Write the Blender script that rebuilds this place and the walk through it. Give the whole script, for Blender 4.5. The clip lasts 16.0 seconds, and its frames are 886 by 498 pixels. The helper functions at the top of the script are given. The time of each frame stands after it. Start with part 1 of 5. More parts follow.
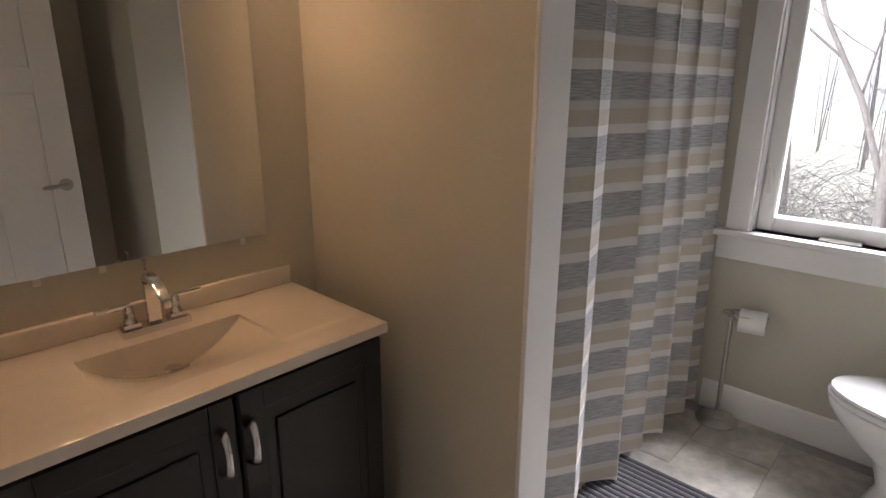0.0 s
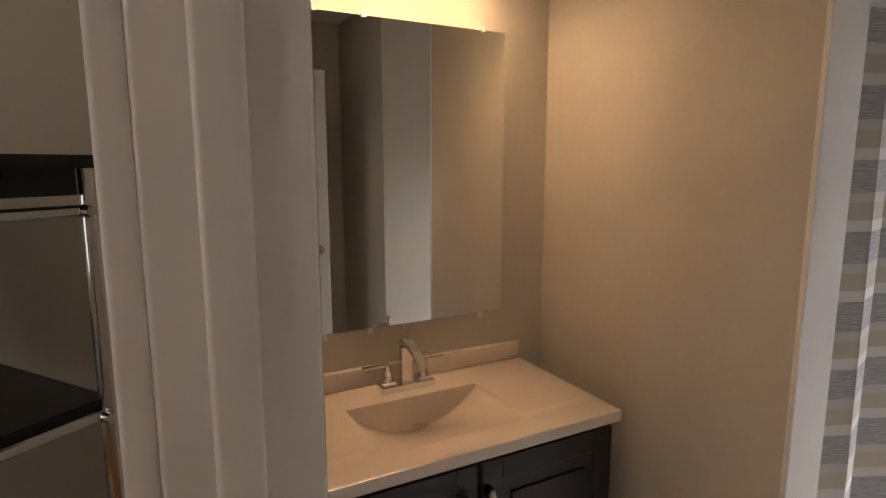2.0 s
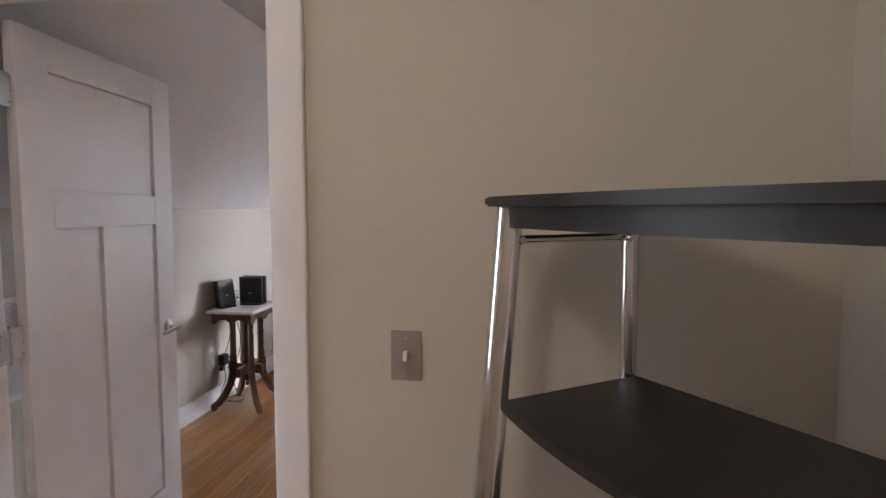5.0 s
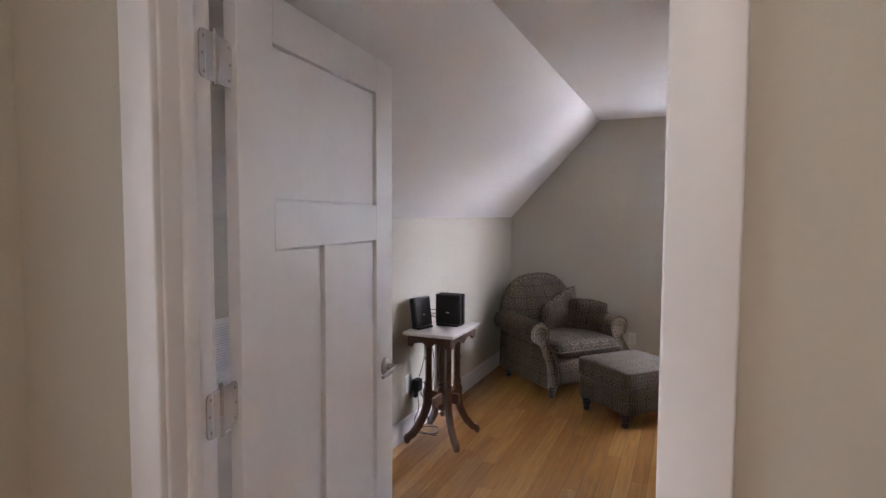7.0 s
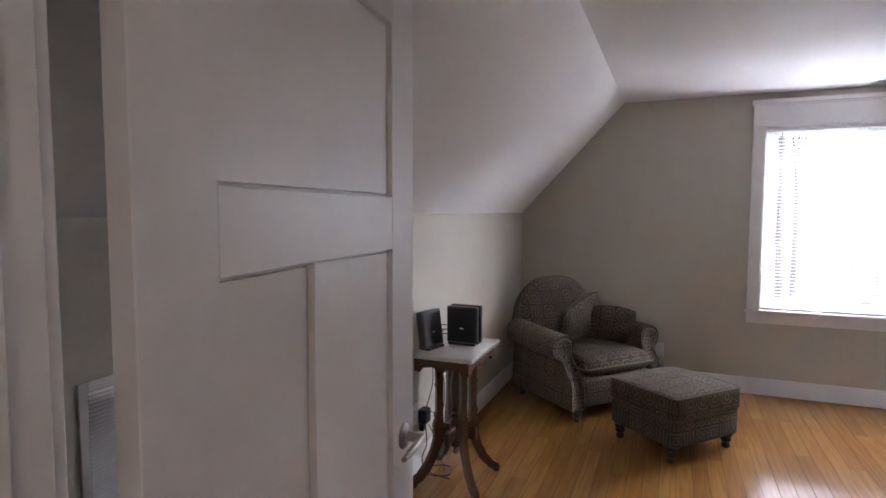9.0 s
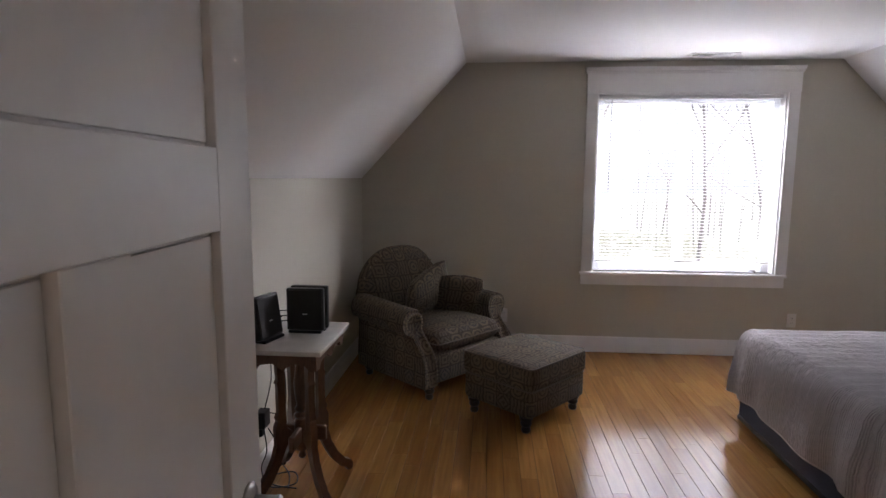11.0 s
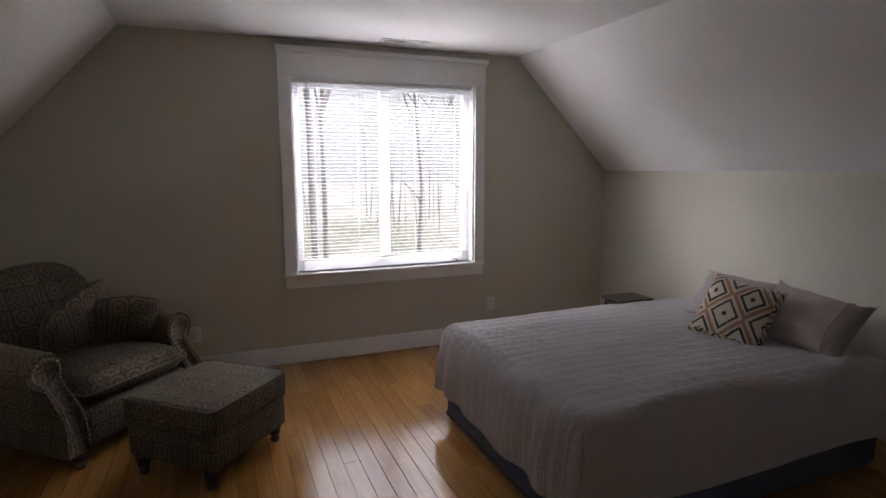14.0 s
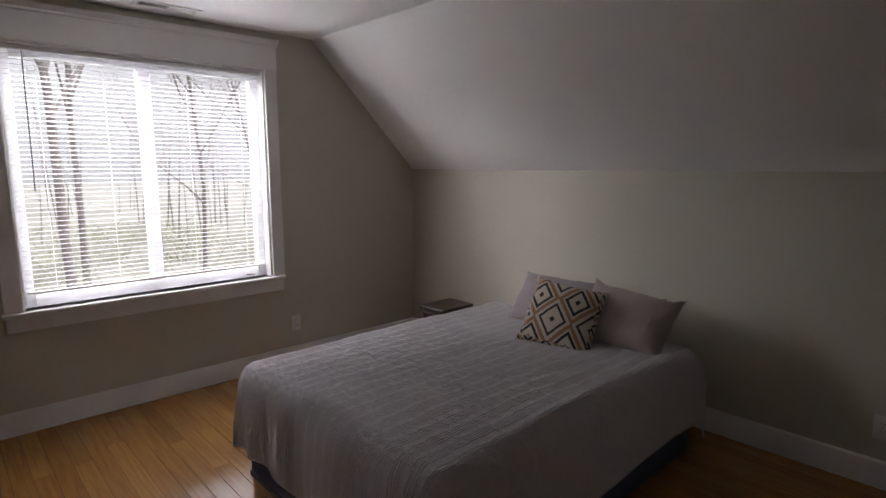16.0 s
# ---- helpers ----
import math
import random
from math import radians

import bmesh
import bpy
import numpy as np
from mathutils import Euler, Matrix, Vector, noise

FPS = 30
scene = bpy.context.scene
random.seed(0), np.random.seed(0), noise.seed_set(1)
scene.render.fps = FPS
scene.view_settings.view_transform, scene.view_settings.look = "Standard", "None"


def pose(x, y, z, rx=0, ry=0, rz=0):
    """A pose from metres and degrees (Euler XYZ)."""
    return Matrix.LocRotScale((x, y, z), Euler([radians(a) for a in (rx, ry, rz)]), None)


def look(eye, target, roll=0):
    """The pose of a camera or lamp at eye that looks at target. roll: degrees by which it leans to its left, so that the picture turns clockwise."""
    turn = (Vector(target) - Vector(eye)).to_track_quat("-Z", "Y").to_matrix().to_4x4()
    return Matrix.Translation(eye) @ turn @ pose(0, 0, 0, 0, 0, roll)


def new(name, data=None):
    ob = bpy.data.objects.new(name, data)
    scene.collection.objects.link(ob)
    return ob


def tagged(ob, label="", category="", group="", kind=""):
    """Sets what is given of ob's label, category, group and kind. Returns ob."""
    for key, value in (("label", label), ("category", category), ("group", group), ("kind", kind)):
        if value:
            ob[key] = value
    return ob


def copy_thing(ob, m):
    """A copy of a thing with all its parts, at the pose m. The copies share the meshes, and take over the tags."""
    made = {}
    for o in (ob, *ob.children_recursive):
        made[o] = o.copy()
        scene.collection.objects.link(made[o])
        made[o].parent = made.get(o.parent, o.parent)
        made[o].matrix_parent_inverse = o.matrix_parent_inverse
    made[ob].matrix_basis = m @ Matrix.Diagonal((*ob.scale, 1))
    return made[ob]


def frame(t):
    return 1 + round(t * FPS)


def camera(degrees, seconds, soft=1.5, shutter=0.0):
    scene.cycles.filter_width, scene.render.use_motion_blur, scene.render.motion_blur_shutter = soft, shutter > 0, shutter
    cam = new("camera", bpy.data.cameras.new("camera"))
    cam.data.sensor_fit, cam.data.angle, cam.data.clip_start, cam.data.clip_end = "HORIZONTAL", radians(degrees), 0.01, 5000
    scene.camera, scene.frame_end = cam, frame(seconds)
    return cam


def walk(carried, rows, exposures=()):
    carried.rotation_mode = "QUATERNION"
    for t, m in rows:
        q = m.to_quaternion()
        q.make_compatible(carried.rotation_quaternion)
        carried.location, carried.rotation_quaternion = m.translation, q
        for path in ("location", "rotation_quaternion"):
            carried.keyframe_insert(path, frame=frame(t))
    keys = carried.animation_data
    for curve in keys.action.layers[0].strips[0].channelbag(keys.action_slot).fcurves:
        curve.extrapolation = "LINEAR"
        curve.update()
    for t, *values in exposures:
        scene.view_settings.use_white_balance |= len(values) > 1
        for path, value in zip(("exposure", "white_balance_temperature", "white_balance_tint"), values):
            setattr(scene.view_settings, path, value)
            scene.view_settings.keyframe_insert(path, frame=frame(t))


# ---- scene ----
cam = camera(76.83, 16.0)
PATH = [
    (0, 0.1611, -1.6209, 1.4295, -46.660, -15.979, -0.192),
    (0.5, 0.1311, -1.6180, 1.4517, -41.953, -15.894, -0.167),
    (1, 0.0994, -1.5891, 1.4556, -38.041, -14.777, -0.153),
    (1.5, 0.0615, -1.5890, 1.4670, -32.541, -11.984, -0.046),
    (2, 0.0016, -1.5783, 1.4746, -27.851, -8.735, 0.013),
    (2.5, -0.0598, -1.5645, 1.4851, -22.531, -6.542, 0.101),
    (3, -0.1732, -1.5552, 1.4872, -17.841, -4.945, 0.157),
    (3.5, -0.3114, -1.5213, 1.4708, -11.713, -4.110, 0.162),
    (4, -0.4335, -1.4914, 1.4566, -5.095, -4.021, 0.090),
    (4.5, -0.5416, -1.4330, 1.4503, 1.036, -3.939, 0.061),
    (5, -0.6750, -1.2840, 1.4623, 8.056, -4.008, 0.077),
    (5.2, -0.7252, -1.2136, 1.4706, 10.664, -4.006, 0.138),
    (7.3, -1.3253, -0.6723, 1.4945, 24.495, -3.309, -0.260),
    (7.5, -1.3751, -0.6089, 1.4981, 24.918, -3.200, -0.223),
    (8, -1.4818, -0.4721, 1.4998, 25.357, -3.105, -0.202),
    (10.5, -1.8010, 0.0886, 1.4769, 9.879, -6.612, -0.271),
    (11, -1.8391, 0.1401, 1.4817, 4.808, -7.308, -0.317),
    (11.5, -1.8525, 0.1721, 1.4877, -0.638, -7.776, -0.291),
    (12, -1.8433, 0.2002, 1.4924, -6.349, -7.978, -0.199),
    (12.5, -1.7697, 0.2852, 1.4965, -10.902, -8.204, -0.000),
    (13, -1.6650, 0.3700, 1.5049, -13.933, -8.336, -0.043),
    (13.5, -1.5900, 0.4732, 1.5046, -17.408, -8.345, 0.001),
    (14, -1.5104, 0.6040, 1.5020, -21.953, -8.325, 0.047),
    (14.5, -1.4794, 0.7376, 1.4949, -27.173, -8.429, 0.078),
    (15, -1.4312, 0.8995, 1.4856, -32.364, -8.633, 0.026),
    (15.5, -1.3703, 1.0180, 1.4929, -37.612, -8.565, 0.009),
    (16, -1.3133, 1.0911, 1.5076, -42.744, -8.570, 0.090),
]
STOPS = [(0.0, 3.88, 6350, 17), (2.0, 4.05, 6650, 19), (3.0, 4.35, 6300, 20), (3.5, 4.6, 6150, 20), (5.0, 4.95, 6000, 20), (7.5, 5.05, 5950, 20), (8.5, 4.8, 5950, 20), (10.5, 4.1, 6200, 20), (11.5, 3.9, 6280, 19), (12.5, 3.65, 6350, 18), (14.0, 3.4, 6500, 18), (16.0, 3.2, 6600, 18)]
walk(cam, [(t, pose(x, y, z, 90 + pitch, roll, yaw)) for t, x, y, z, yaw, pitch, roll in PATH], STOPS)

# ---- world and lights ----
world = bpy.data.worlds.new("overcast_sky")
scene.world = world
world.use_nodes = True
wn, wl = world.node_tree.nodes, world.node_tree.links
sky = wn.new("ShaderNodeTexSky")
sky.sky_type, sky.sun_disc = "NISHITA", False
sky.sun_elevation, sky.sun_rotation = radians(50), radians(113)
sky.air_density, sky.dust_density, sky.ozone_density = 1.0, 4.0, 1.0
mute = wn.new("ShaderNodeHueSaturation")
mute.inputs["Saturation"].default_value = 0.25
wl.new(sky.outputs[0], mute.inputs["Color"])
cloud = wn.new("ShaderNodeMix")
cloud.data_type = "RGBA"
cloud.inputs[0].default_value = 0.97
way, lift, ramp = wn.new("ShaderNodeTexCoord"), wn.new("ShaderNodeSeparateXYZ"), wn.new("ShaderNodeMapRange")
wl.new(way.outputs["Generated"], lift.inputs[0])
wl.new(lift.outputs["Z"], ramp.inputs["Value"])
ramp.interpolation_type = "SMOOTHSTEP"
ramp.inputs["From Min"].default_value, ramp.inputs["From Max"].default_value = 0.27, 1.0
ramp.inputs["To Min"].default_value, ramp.inputs["To Max"].default_value = 0.55, 3.2
tone = wn.new("ShaderNodeVectorMath")
tone.operation = "SCALE"
tone.inputs[0].default_value = (1.0, 1.015, 1.07)
wl.new(ramp.outputs[0], tone.inputs["Scale"])
wl.new(tone.outputs[0], cloud.inputs[7])
wl.new(mute.outputs[0], cloud.inputs[6])
wl.new(cloud.outputs[2], wn["Background"].inputs["Color"])
wn["Background"].inputs["Strength"].default_value = 0.15


def lamp(name, kind, m, energy, color=(1, 1, 1), **more):
    data = bpy.data.lights.new(name, kind)
    data.energy, data.color = energy, color
    for key, value in more.items():
        if key == "size":
            data.shape, data.size = "RECTANGLE", value
        elif key == "size_y":
            data.size_y = value
        elif key == "angle":
            data.angle = value
        elif key == "radius":
            data.shadow_soft_size = value
    ob = new(name, data)
    ob.matrix_world = m
    return ob


lamp("sun", "SUN", look((7, -3, 9), (0, 0, 0)), 0.5, (1.0, 0.97, 0.93), angle=radians(12))

# the bright upper sky over each window, standing in for what the opening lets through
lamp("sky_light_bedroom_high", "AREA", look((-0.235, 7.5, 5.6), (-0.235, 4.9, 1.4)), 500.0, (0.97, 0.985, 1.0), size=4.0, size_y=2.0)
for side in (-1, 1):
    lamp("sky_light_bedroom_side", "AREA", look((-0.235 + side * 3.6, 7.2, 3.4), (-0.235, 4.9, 1.4)), 75.0, (0.97, 0.985, 1.0), size=3.0, size_y=2.5)
lamp("sky_light_bath", "AREA", look((3.85, -1.45, 2.9), (1.6, -1.35, 1.0)), 17.0, (0.96, 0.98, 1.0), size=1.3, size_y=1.0)
lamp("sky_light_hall", "AREA", look((-3.7, -0.75, 2.95), (-1.5, -0.75, 1.0)), 2.2, (0.96, 0.98, 1.0), size=1.0, size_y=0.8)

# ---- materials ----


def material(name, color, rough=0.5, metal=0.0, grain=0.0, scale=40.0, stain=0.0, stain_scale=3.0, bump=0.0, bump_scale=200.0, coat=0.0, dark=None, sheen=0.0, stretch=(1, 1, 1), vary=0.0):
    """A surface: colour with grain and stains in object space, fine relief, and a shift of tone from object to object."""
    mat = bpy.data.materials.new(name)
    mat.use_nodes = True
    n, l = mat.node_tree.nodes, mat.node_tree.links
    b = n["Principled BSDF"]
    b.inputs["Roughness"].default_value = rough
    b.inputs["Metallic"].default_value = metal
    b.inputs["Coat Weight"].default_value = coat
    b.inputs["Coat Roughness"].default_value = 0.12
    b.inputs["Sheen Weight"].default_value = sheen
    tc = n.new("ShaderNodeTexCoord")
    mp = n.new("ShaderNodeMapping")
    mp.inputs["Scale"].default_value = stretch
    l.new(tc.outputs["Object"], mp.inputs["Vector"])
    rgb = n.new("ShaderNodeRGB")
    rgb.outputs[0].default_value = (*color, 1)
    last = rgb.outputs[0]
    for amount, size, detail in ((grain, scale, 4), (stain, stain_scale, 3)):
        if not amount:
            continue
        t = n.new("ShaderNodeTexNoise")
        t.inputs["Scale"].default_value, t.inputs["Detail"].default_value = size, detail
        l.new(mp.outputs[0], t.inputs["Vector"])
        r = n.new("ShaderNodeMapRange")
        r.inputs["From Min"].default_value, r.inputs["From Max"].default_value = 0.3, 0.7
        r.inputs["To Min"].default_value, r.inputs["To Max"].default_value = 1 - amount, 1 + amount
        l.new(t.outputs["Fac"], r.inputs["Value"])
        x = n.new("ShaderNodeVectorMath")
        x.operation = "SCALE"
        l.new(last, x.inputs[0])
        l.new(r.outputs[0], x.inputs["Scale"])
        last = x.outputs[0]
    if vary:
        info = n.new("ShaderNodeObjectInfo")
        r = n.new("ShaderNodeMapRange")
        r.inputs["To Min"].default_value, r.inputs["To Max"].default_value = 1 - vary, 1 + vary
        l.new(info.outputs["Random"], r.inputs["Value"])
        x = n.new("ShaderNodeVectorMath")
        x.operation = "SCALE"
        l.new(last, x.inputs[0])
        l.new(r.outputs[0], x.inputs["Scale"])
        last = x.outputs[0]
    l.new(last, b.inputs["Base Color"])
    if bump:
        t = n.new("ShaderNodeTexNoise")
        t.inputs["Scale"].default_value, t.inputs["Detail"].default_value = bump_scale, 3
        l.new(mp.outputs[0], t.inputs["Vector"])
        u = n.new("ShaderNodeBump")
        u.inputs["Strength"].default_value, u.inputs["Distance"].default_value = bump, 0.002
        l.new(t.outputs["Fac"], u.inputs["Height"])
        l.new(u.outputs[0], b.inputs["Normal"])
    return mat


WALL = material("wall_paint", (0.55, 0.52, 0.44), 0.6, grain=0.015, scale=60, stain=0.03, stain_scale=1.2, bump=0.12, bump_scale=350)
CEIL = material("ceiling_paint", (0.83, 0.82, 0.81), 0.75, grain=0.01, stain=0.02, stain_scale=1.0, bump=0.15, bump_scale=250)
TRIM = material("white_trim_paint", (0.78, 0.77, 0.76), 0.38, grain=0.01, stain=0.02, stain_scale=4, bump=0.03, bump_scale=120)
DOORW = material("white_door_paint", (0.78, 0.775, 0.77), 0.35, grain=0.01, stain=0.025, stain_scale=5, bump=0.04, bump_scale=160)
CHROME = material("chrome", (0.75, 0.75, 0.76), 0.12, 1.0, stain=0.05, stain_scale=20)
NICKEL = material("brushed_nickel", (0.44, 0.42, 0.39), 0.3, 1.0, grain=0.06, scale=200, stain=0.08, stain_scale=15)
BLACK = material("black_board", (0.016, 0.014, 0.013), 0.38, grain=0.1, scale=90, stain=0.1, bump=0.04, bump_scale=300)
PLASTIC = material("black_plastic", (0.012, 0.012, 0.013), 0.3, grain=0.08, stain=0.1, bump=0.05, bump_scale=400)
VANITY = material("dark_brown_wood", (0.015, 0.0115, 0.0105), 0.42, grain=0.15, scale=30, stain=0.1, stretch=(6, 6, 1), bump=0.06)
COUNTER = material("cream_cultured_marble", (0.77, 0.69, 0.60), 0.12, grain=0.01, stain=0.03, stain_scale=6, coat=0.4)
PORC = material("white_porcelain", (0.80, 0.80, 0.80), 0.08, stain=0.01, coat=0.5)
MARBLE = material("white_marble", (0.72, 0.70, 0.68), 0.22, grain=0.04, scale=12, stain=0.09, stain_scale=7)
MAHOG = material("mahogany", (0.115, 0.055, 0.030), 0.33, grain=0.25, scale=35, stain=0.2, stretch=(5, 5, 1), bump=0.08, coat=0.2)
DARKWOOD = material("dark_turned_wood", (0.03, 0.018, 0.013), 0.3, grain=0.2, scale=30, stain=0.1, coat=0.2)
PLATE = material("white_plastic_plate", (0.72, 0.71, 0.69), 0.35, grain=0.01, stain=0.02)
PLATEB = material("taupe_switch_plate", (0.30, 0.265, 0.235), 0.35, grain=0.03, stain=0.05)
TILE = material("grey_stone_tile", (0.47, 0.44, 0.40), 0.32, grain=0.16, scale=22, stain=0.28, stain_scale=6, bump=0.05, vary=0.07)
GROUT = material("grout", (0.36, 0.34, 0.32), 0.9, grain=0.08, stain=0.06)
RUG = material("charcoal_bath_mat", (0.055, 0.056, 0.066), 0.95, grain=0.35, scale=260, stain=0.1, bump=0.9, bump_scale=420, sheen=0.4)
TOWEL = material("brown_terry_towel", (0.035, 0.021, 0.016), 0.95, grain=0.35, scale=300, stain=0.12, bump=1.0, bump_scale=480, sheen=0.3)
PAPER = material("white_tissue", (0.80, 0.79, 0.78), 0.9, grain=0.02, bump=0.2, bump_scale=260)
NAVY = material("slate_blue_fabric", (0.11, 0.125, 0.185), 0.9, grain=0.15, scale=250, stain=0.08, bump=0.4, bump_scale=500)
NAIL = material("antique_brass", (0.30, 0.24, 0.16), 0.42, 1.0, stain=0.2, stain_scale=60)
GROUND = material("winter_grass", (0.17, 0.17, 0.145), 0.95, grain=0.3, scale=2, stain=0.25, stain_scale=0.2)
BARK = material("grey_bark", (0.14, 0.125, 0.12), 0.9, grain=0.3, scale=30, stain=0.2, bump=0.6, bump_scale=50)
CABLE = material("black_rubber", (0.012, 0.012, 0.012), 0.5, grain=0.1)


def glass_material():
    mat = bpy.data.materials.new("window_glass")
    mat.use_nodes = True
    n, l = mat.node_tree.nodes, mat.node_tree.links
    n.remove(n["Principled BSDF"])
    clear, gloss, mix, edge = n.new("ShaderNodeBsdfTransparent"), n.new("ShaderNodeBsdfGlossy"), n.new("ShaderNodeMixShader"), n.new("ShaderNodeFresnel")
    clear.inputs["Color"].default_value = (0.96, 0.975, 0.97, 1)
    gloss.inputs["Roughness"].default_value = 0.0
    edge.inputs["IOR"].default_value = 1.3
    l.new(edge.outputs[0], mix.inputs[0])
    l.new(clear.outputs[0], mix.inputs[1])
    l.new(gloss.outputs[0], mix.inputs[2])
    l.new(mix.outputs[0], n["Material Output"].inputs["Surface"])
    return mat


GLASS = glass_material()
MIRROR = material("mirror_silver", (0.86, 0.87, 0.86), 0.01, 1.0)


def glow_material(name, color, strength):
    mat = bpy.data.materials.new(name)
    mat.use_nodes = True
    b = mat.node_tree.nodes["Principled BSDF"]
    b.inputs["Base Color"].default_value = (0.8, 0.78, 0.74, 1)
    b.inputs["Roughness"].default_value = 0.4
    b.inputs["Emission Color"].default_value = (*color, 1)
    b.inputs["Emission Strength"].default_value = strength
    return mat


# ---- mesh helpers ----


def finish(name, bm, mat, smooth=False):
    me = bpy.data.meshes.new(name)
    bmesh.ops.recalc_face_normals(bm, faces=bm.faces)
    bm.to_mesh(me)
    bm.free()
    me.materials.append(mat)
    if smooth:
        me.shade_smooth()
        me.set_sharp_from_angle(angle=radians(smooth if smooth is not True else 40))
    return me


def part(name, bm, mat, parent, label="", smooth=False, m=None):
    ob = new(name, finish(name, bm, mat, smooth))
    ob.parent = parent
    if m is not None:
        ob.matrix_basis = m
    return tagged(ob, label)


def solid(name, bm, mat, label, category, kind="structure", smooth=False):
    return tagged(new(name, finish(name, bm, mat, smooth)), label, category, "", kind)


def thing(name, m, label, category, group=""):
    ob = new(name)
    ob.empty_display_size = 0.1
    ob.matrix_basis = m
    return tagged(ob, label, category, group)


def box(x0, x1, y0, y1, z0, z1, bevel=0.0, bm=None, seg=1):
    out = bm or bmesh.new()
    made = bmesh.ops.create_cube(out, size=1.0)["verts"]
    for v in made:
        v.co = Vector(((x0 + x1) / 2 + v.co.x * (x1 - x0), (y0 + y1) / 2 + v.co.y * (y1 - y0), (z0 + z1) / 2 + v.co.z * (z1 - z0)))
    if bevel:
        edges = list({e for v in made for e in v.link_edges})
        bmesh.ops.bevel(out, geom=edges, offset=bevel, segments=seg, affect="EDGES", profile=0.5)
    return out


def prism(points, axis, a, b, bm=None):
    """A polygon in two axes, drawn out along the third from a to b."""
    out = bm or bmesh.new()

    def place(p, h):
        return {"x": (h, p[0], p[1]), "y": (p[0], h, p[1]), "z": (p[0], p[1], h)}[axis]
    low = [out.verts.new(place(p, a)) for p in points]
    high = [out.verts.new(place(p, b)) for p in points]
    out.faces.new(low), out.faces.new(high[::-1])
    k = len(points)
    for i in range(k):
        out.faces.new((low[i], low[(i + 1) % k], high[(i + 1) % k], high[i]))
    return out


def lathe(profile, steps=20, bm=None, at=(0, 0, 0), axis="z"):
    """A turned shape: (radius, height) pairs round an axis."""
    out = bm or bmesh.new()
    rings = []
    for r, h in profile:
        ring = []
        for k in range(steps):
            a = 2 * math.pi * k / steps
            c = (r * math.cos(a), r * math.sin(a), h)
            if axis == "x":
                c = (c[2], c[0], c[1])
            elif axis == "y":
                c = (c[1], c[2], c[0])
            ring.append(out.verts.new(Vector(c) + Vector(at)))
        rings.append(ring)
    for p, q in zip(rings, rings[1:]):
        for k in range(steps):
            out.faces.new((p[k], p[(k + 1) % steps], q[(k + 1) % steps], q[k]))
    out.faces.new(rings[0][::-1]), out.faces.new(rings[-1])
    return out


def tube(points, radius, steps=10, bm=None, flat=1.0):
    """A bent round bar through the points; radius may be a list."""
    out = bm or bmesh.new()
    pts = [Vector(p) for p in points]
    radii = radius if isinstance(radius, (list, tuple)) else [radius] * len(pts)
    rings, side = [], None
    for i, p in enumerate(pts):
        d = (pts[min(i + 1, len(pts) - 1)] - pts[max(i - 1, 0)]).normalized()
        if side is None:
            side = d.orthogonal().normalized()
        side = (side - d * side.dot(d)).normalized()
        up = d.cross(side)
        rings.append([out.verts.new(p + radii[i] * (math.cos(2 * math.pi * k / steps) * side + flat * math.sin(2 * math.pi * k / steps) * up)) for k in range(steps)])
    for p, q in zip(rings, rings[1:]):
        for k in range(steps):
            out.faces.new((p[k], p[(k + 1) % steps], q[(k + 1) % steps], q[k]))
    out.faces.new(rings[0][::-1]), out.faces.new(rings[-1])
    return out


def smooth_line(points, n=8):
    """Points along a smooth curve through the given ones."""
    pts = [Vector(p) for p in points]
    out = []
    for i in range(len(pts) - 1):
        p0, p1, p2, p3 = pts[max(i - 1, 0)], pts[i], pts[i + 1], pts[min(i + 2, len(pts) - 1)]
        for k in range(n):
            t = k / n
            out.append(0.5 * (2 * p1 + (p2 - p0) * t + (2 * p0 - 5 * p1 + 4 * p2 - p3) * t * t + (3 * p1 - p0 - 3 * p2 + p3) * t ** 3))
    return out + [pts[-1]]


def cushion(w, d, h, bm=None, at=(0, 0, 0), n=14, power=4.0, puff=0.25, wrinkle=0.0, seed=0):
    """A stuffed pad: square in plan with soft edges, domed above and below."""
    out = bm or bmesh.new()
    grid = {}
    for side in (1, -1):
        for i in range(n + 1):
            for j in range(n + 1):
                u, v = 2 * i / n - 1, 2 * j / n - 1
                edge = i in (0, n) or j in (0, n)
                if edge and side == -1:
                    grid[side, i, j] = grid[1, i, j]
                    continue
                swell = max(0.0, (1 - abs(u) ** power) * (1 - abs(v) ** power)) ** 0.5
                z = side * h / 2 * ((1 - puff) * swell ** 0.6 + puff * (1 - u * u) * (1 - v * v))
                if wrinkle:
                    z += wrinkle * noise.noise(Vector((u * 2.2 + seed, v * 2.2, side * 3 + seed)))  * (0 if edge else 1)
                grid[side, i, j] = out.verts.new((at[0] + u * w / 2, at[1] + v * d / 2, at[2] + z))
    for side in (1, -1):
        for i in range(n):
            for j in range(n):
                q = [grid[side, i, j], grid[side, i + 1, j], grid[side, i + 1, j + 1], grid[side, i, j + 1]]
                out.faces.new(q if side == 1 else q[::-1])
    return out

# ---- patterned materials ----


def nodes_of(name, rough, sheen=0.0):
    mat = bpy.data.materials.new(name)
    mat.use_nodes = True
    n, l = mat.node_tree.nodes, mat.node_tree.links
    b = n["Principled BSDF"]
    b.inputs["Roughness"].default_value, b.inputs["Sheen Weight"].default_value = rough, sheen
    return mat, n, l, b


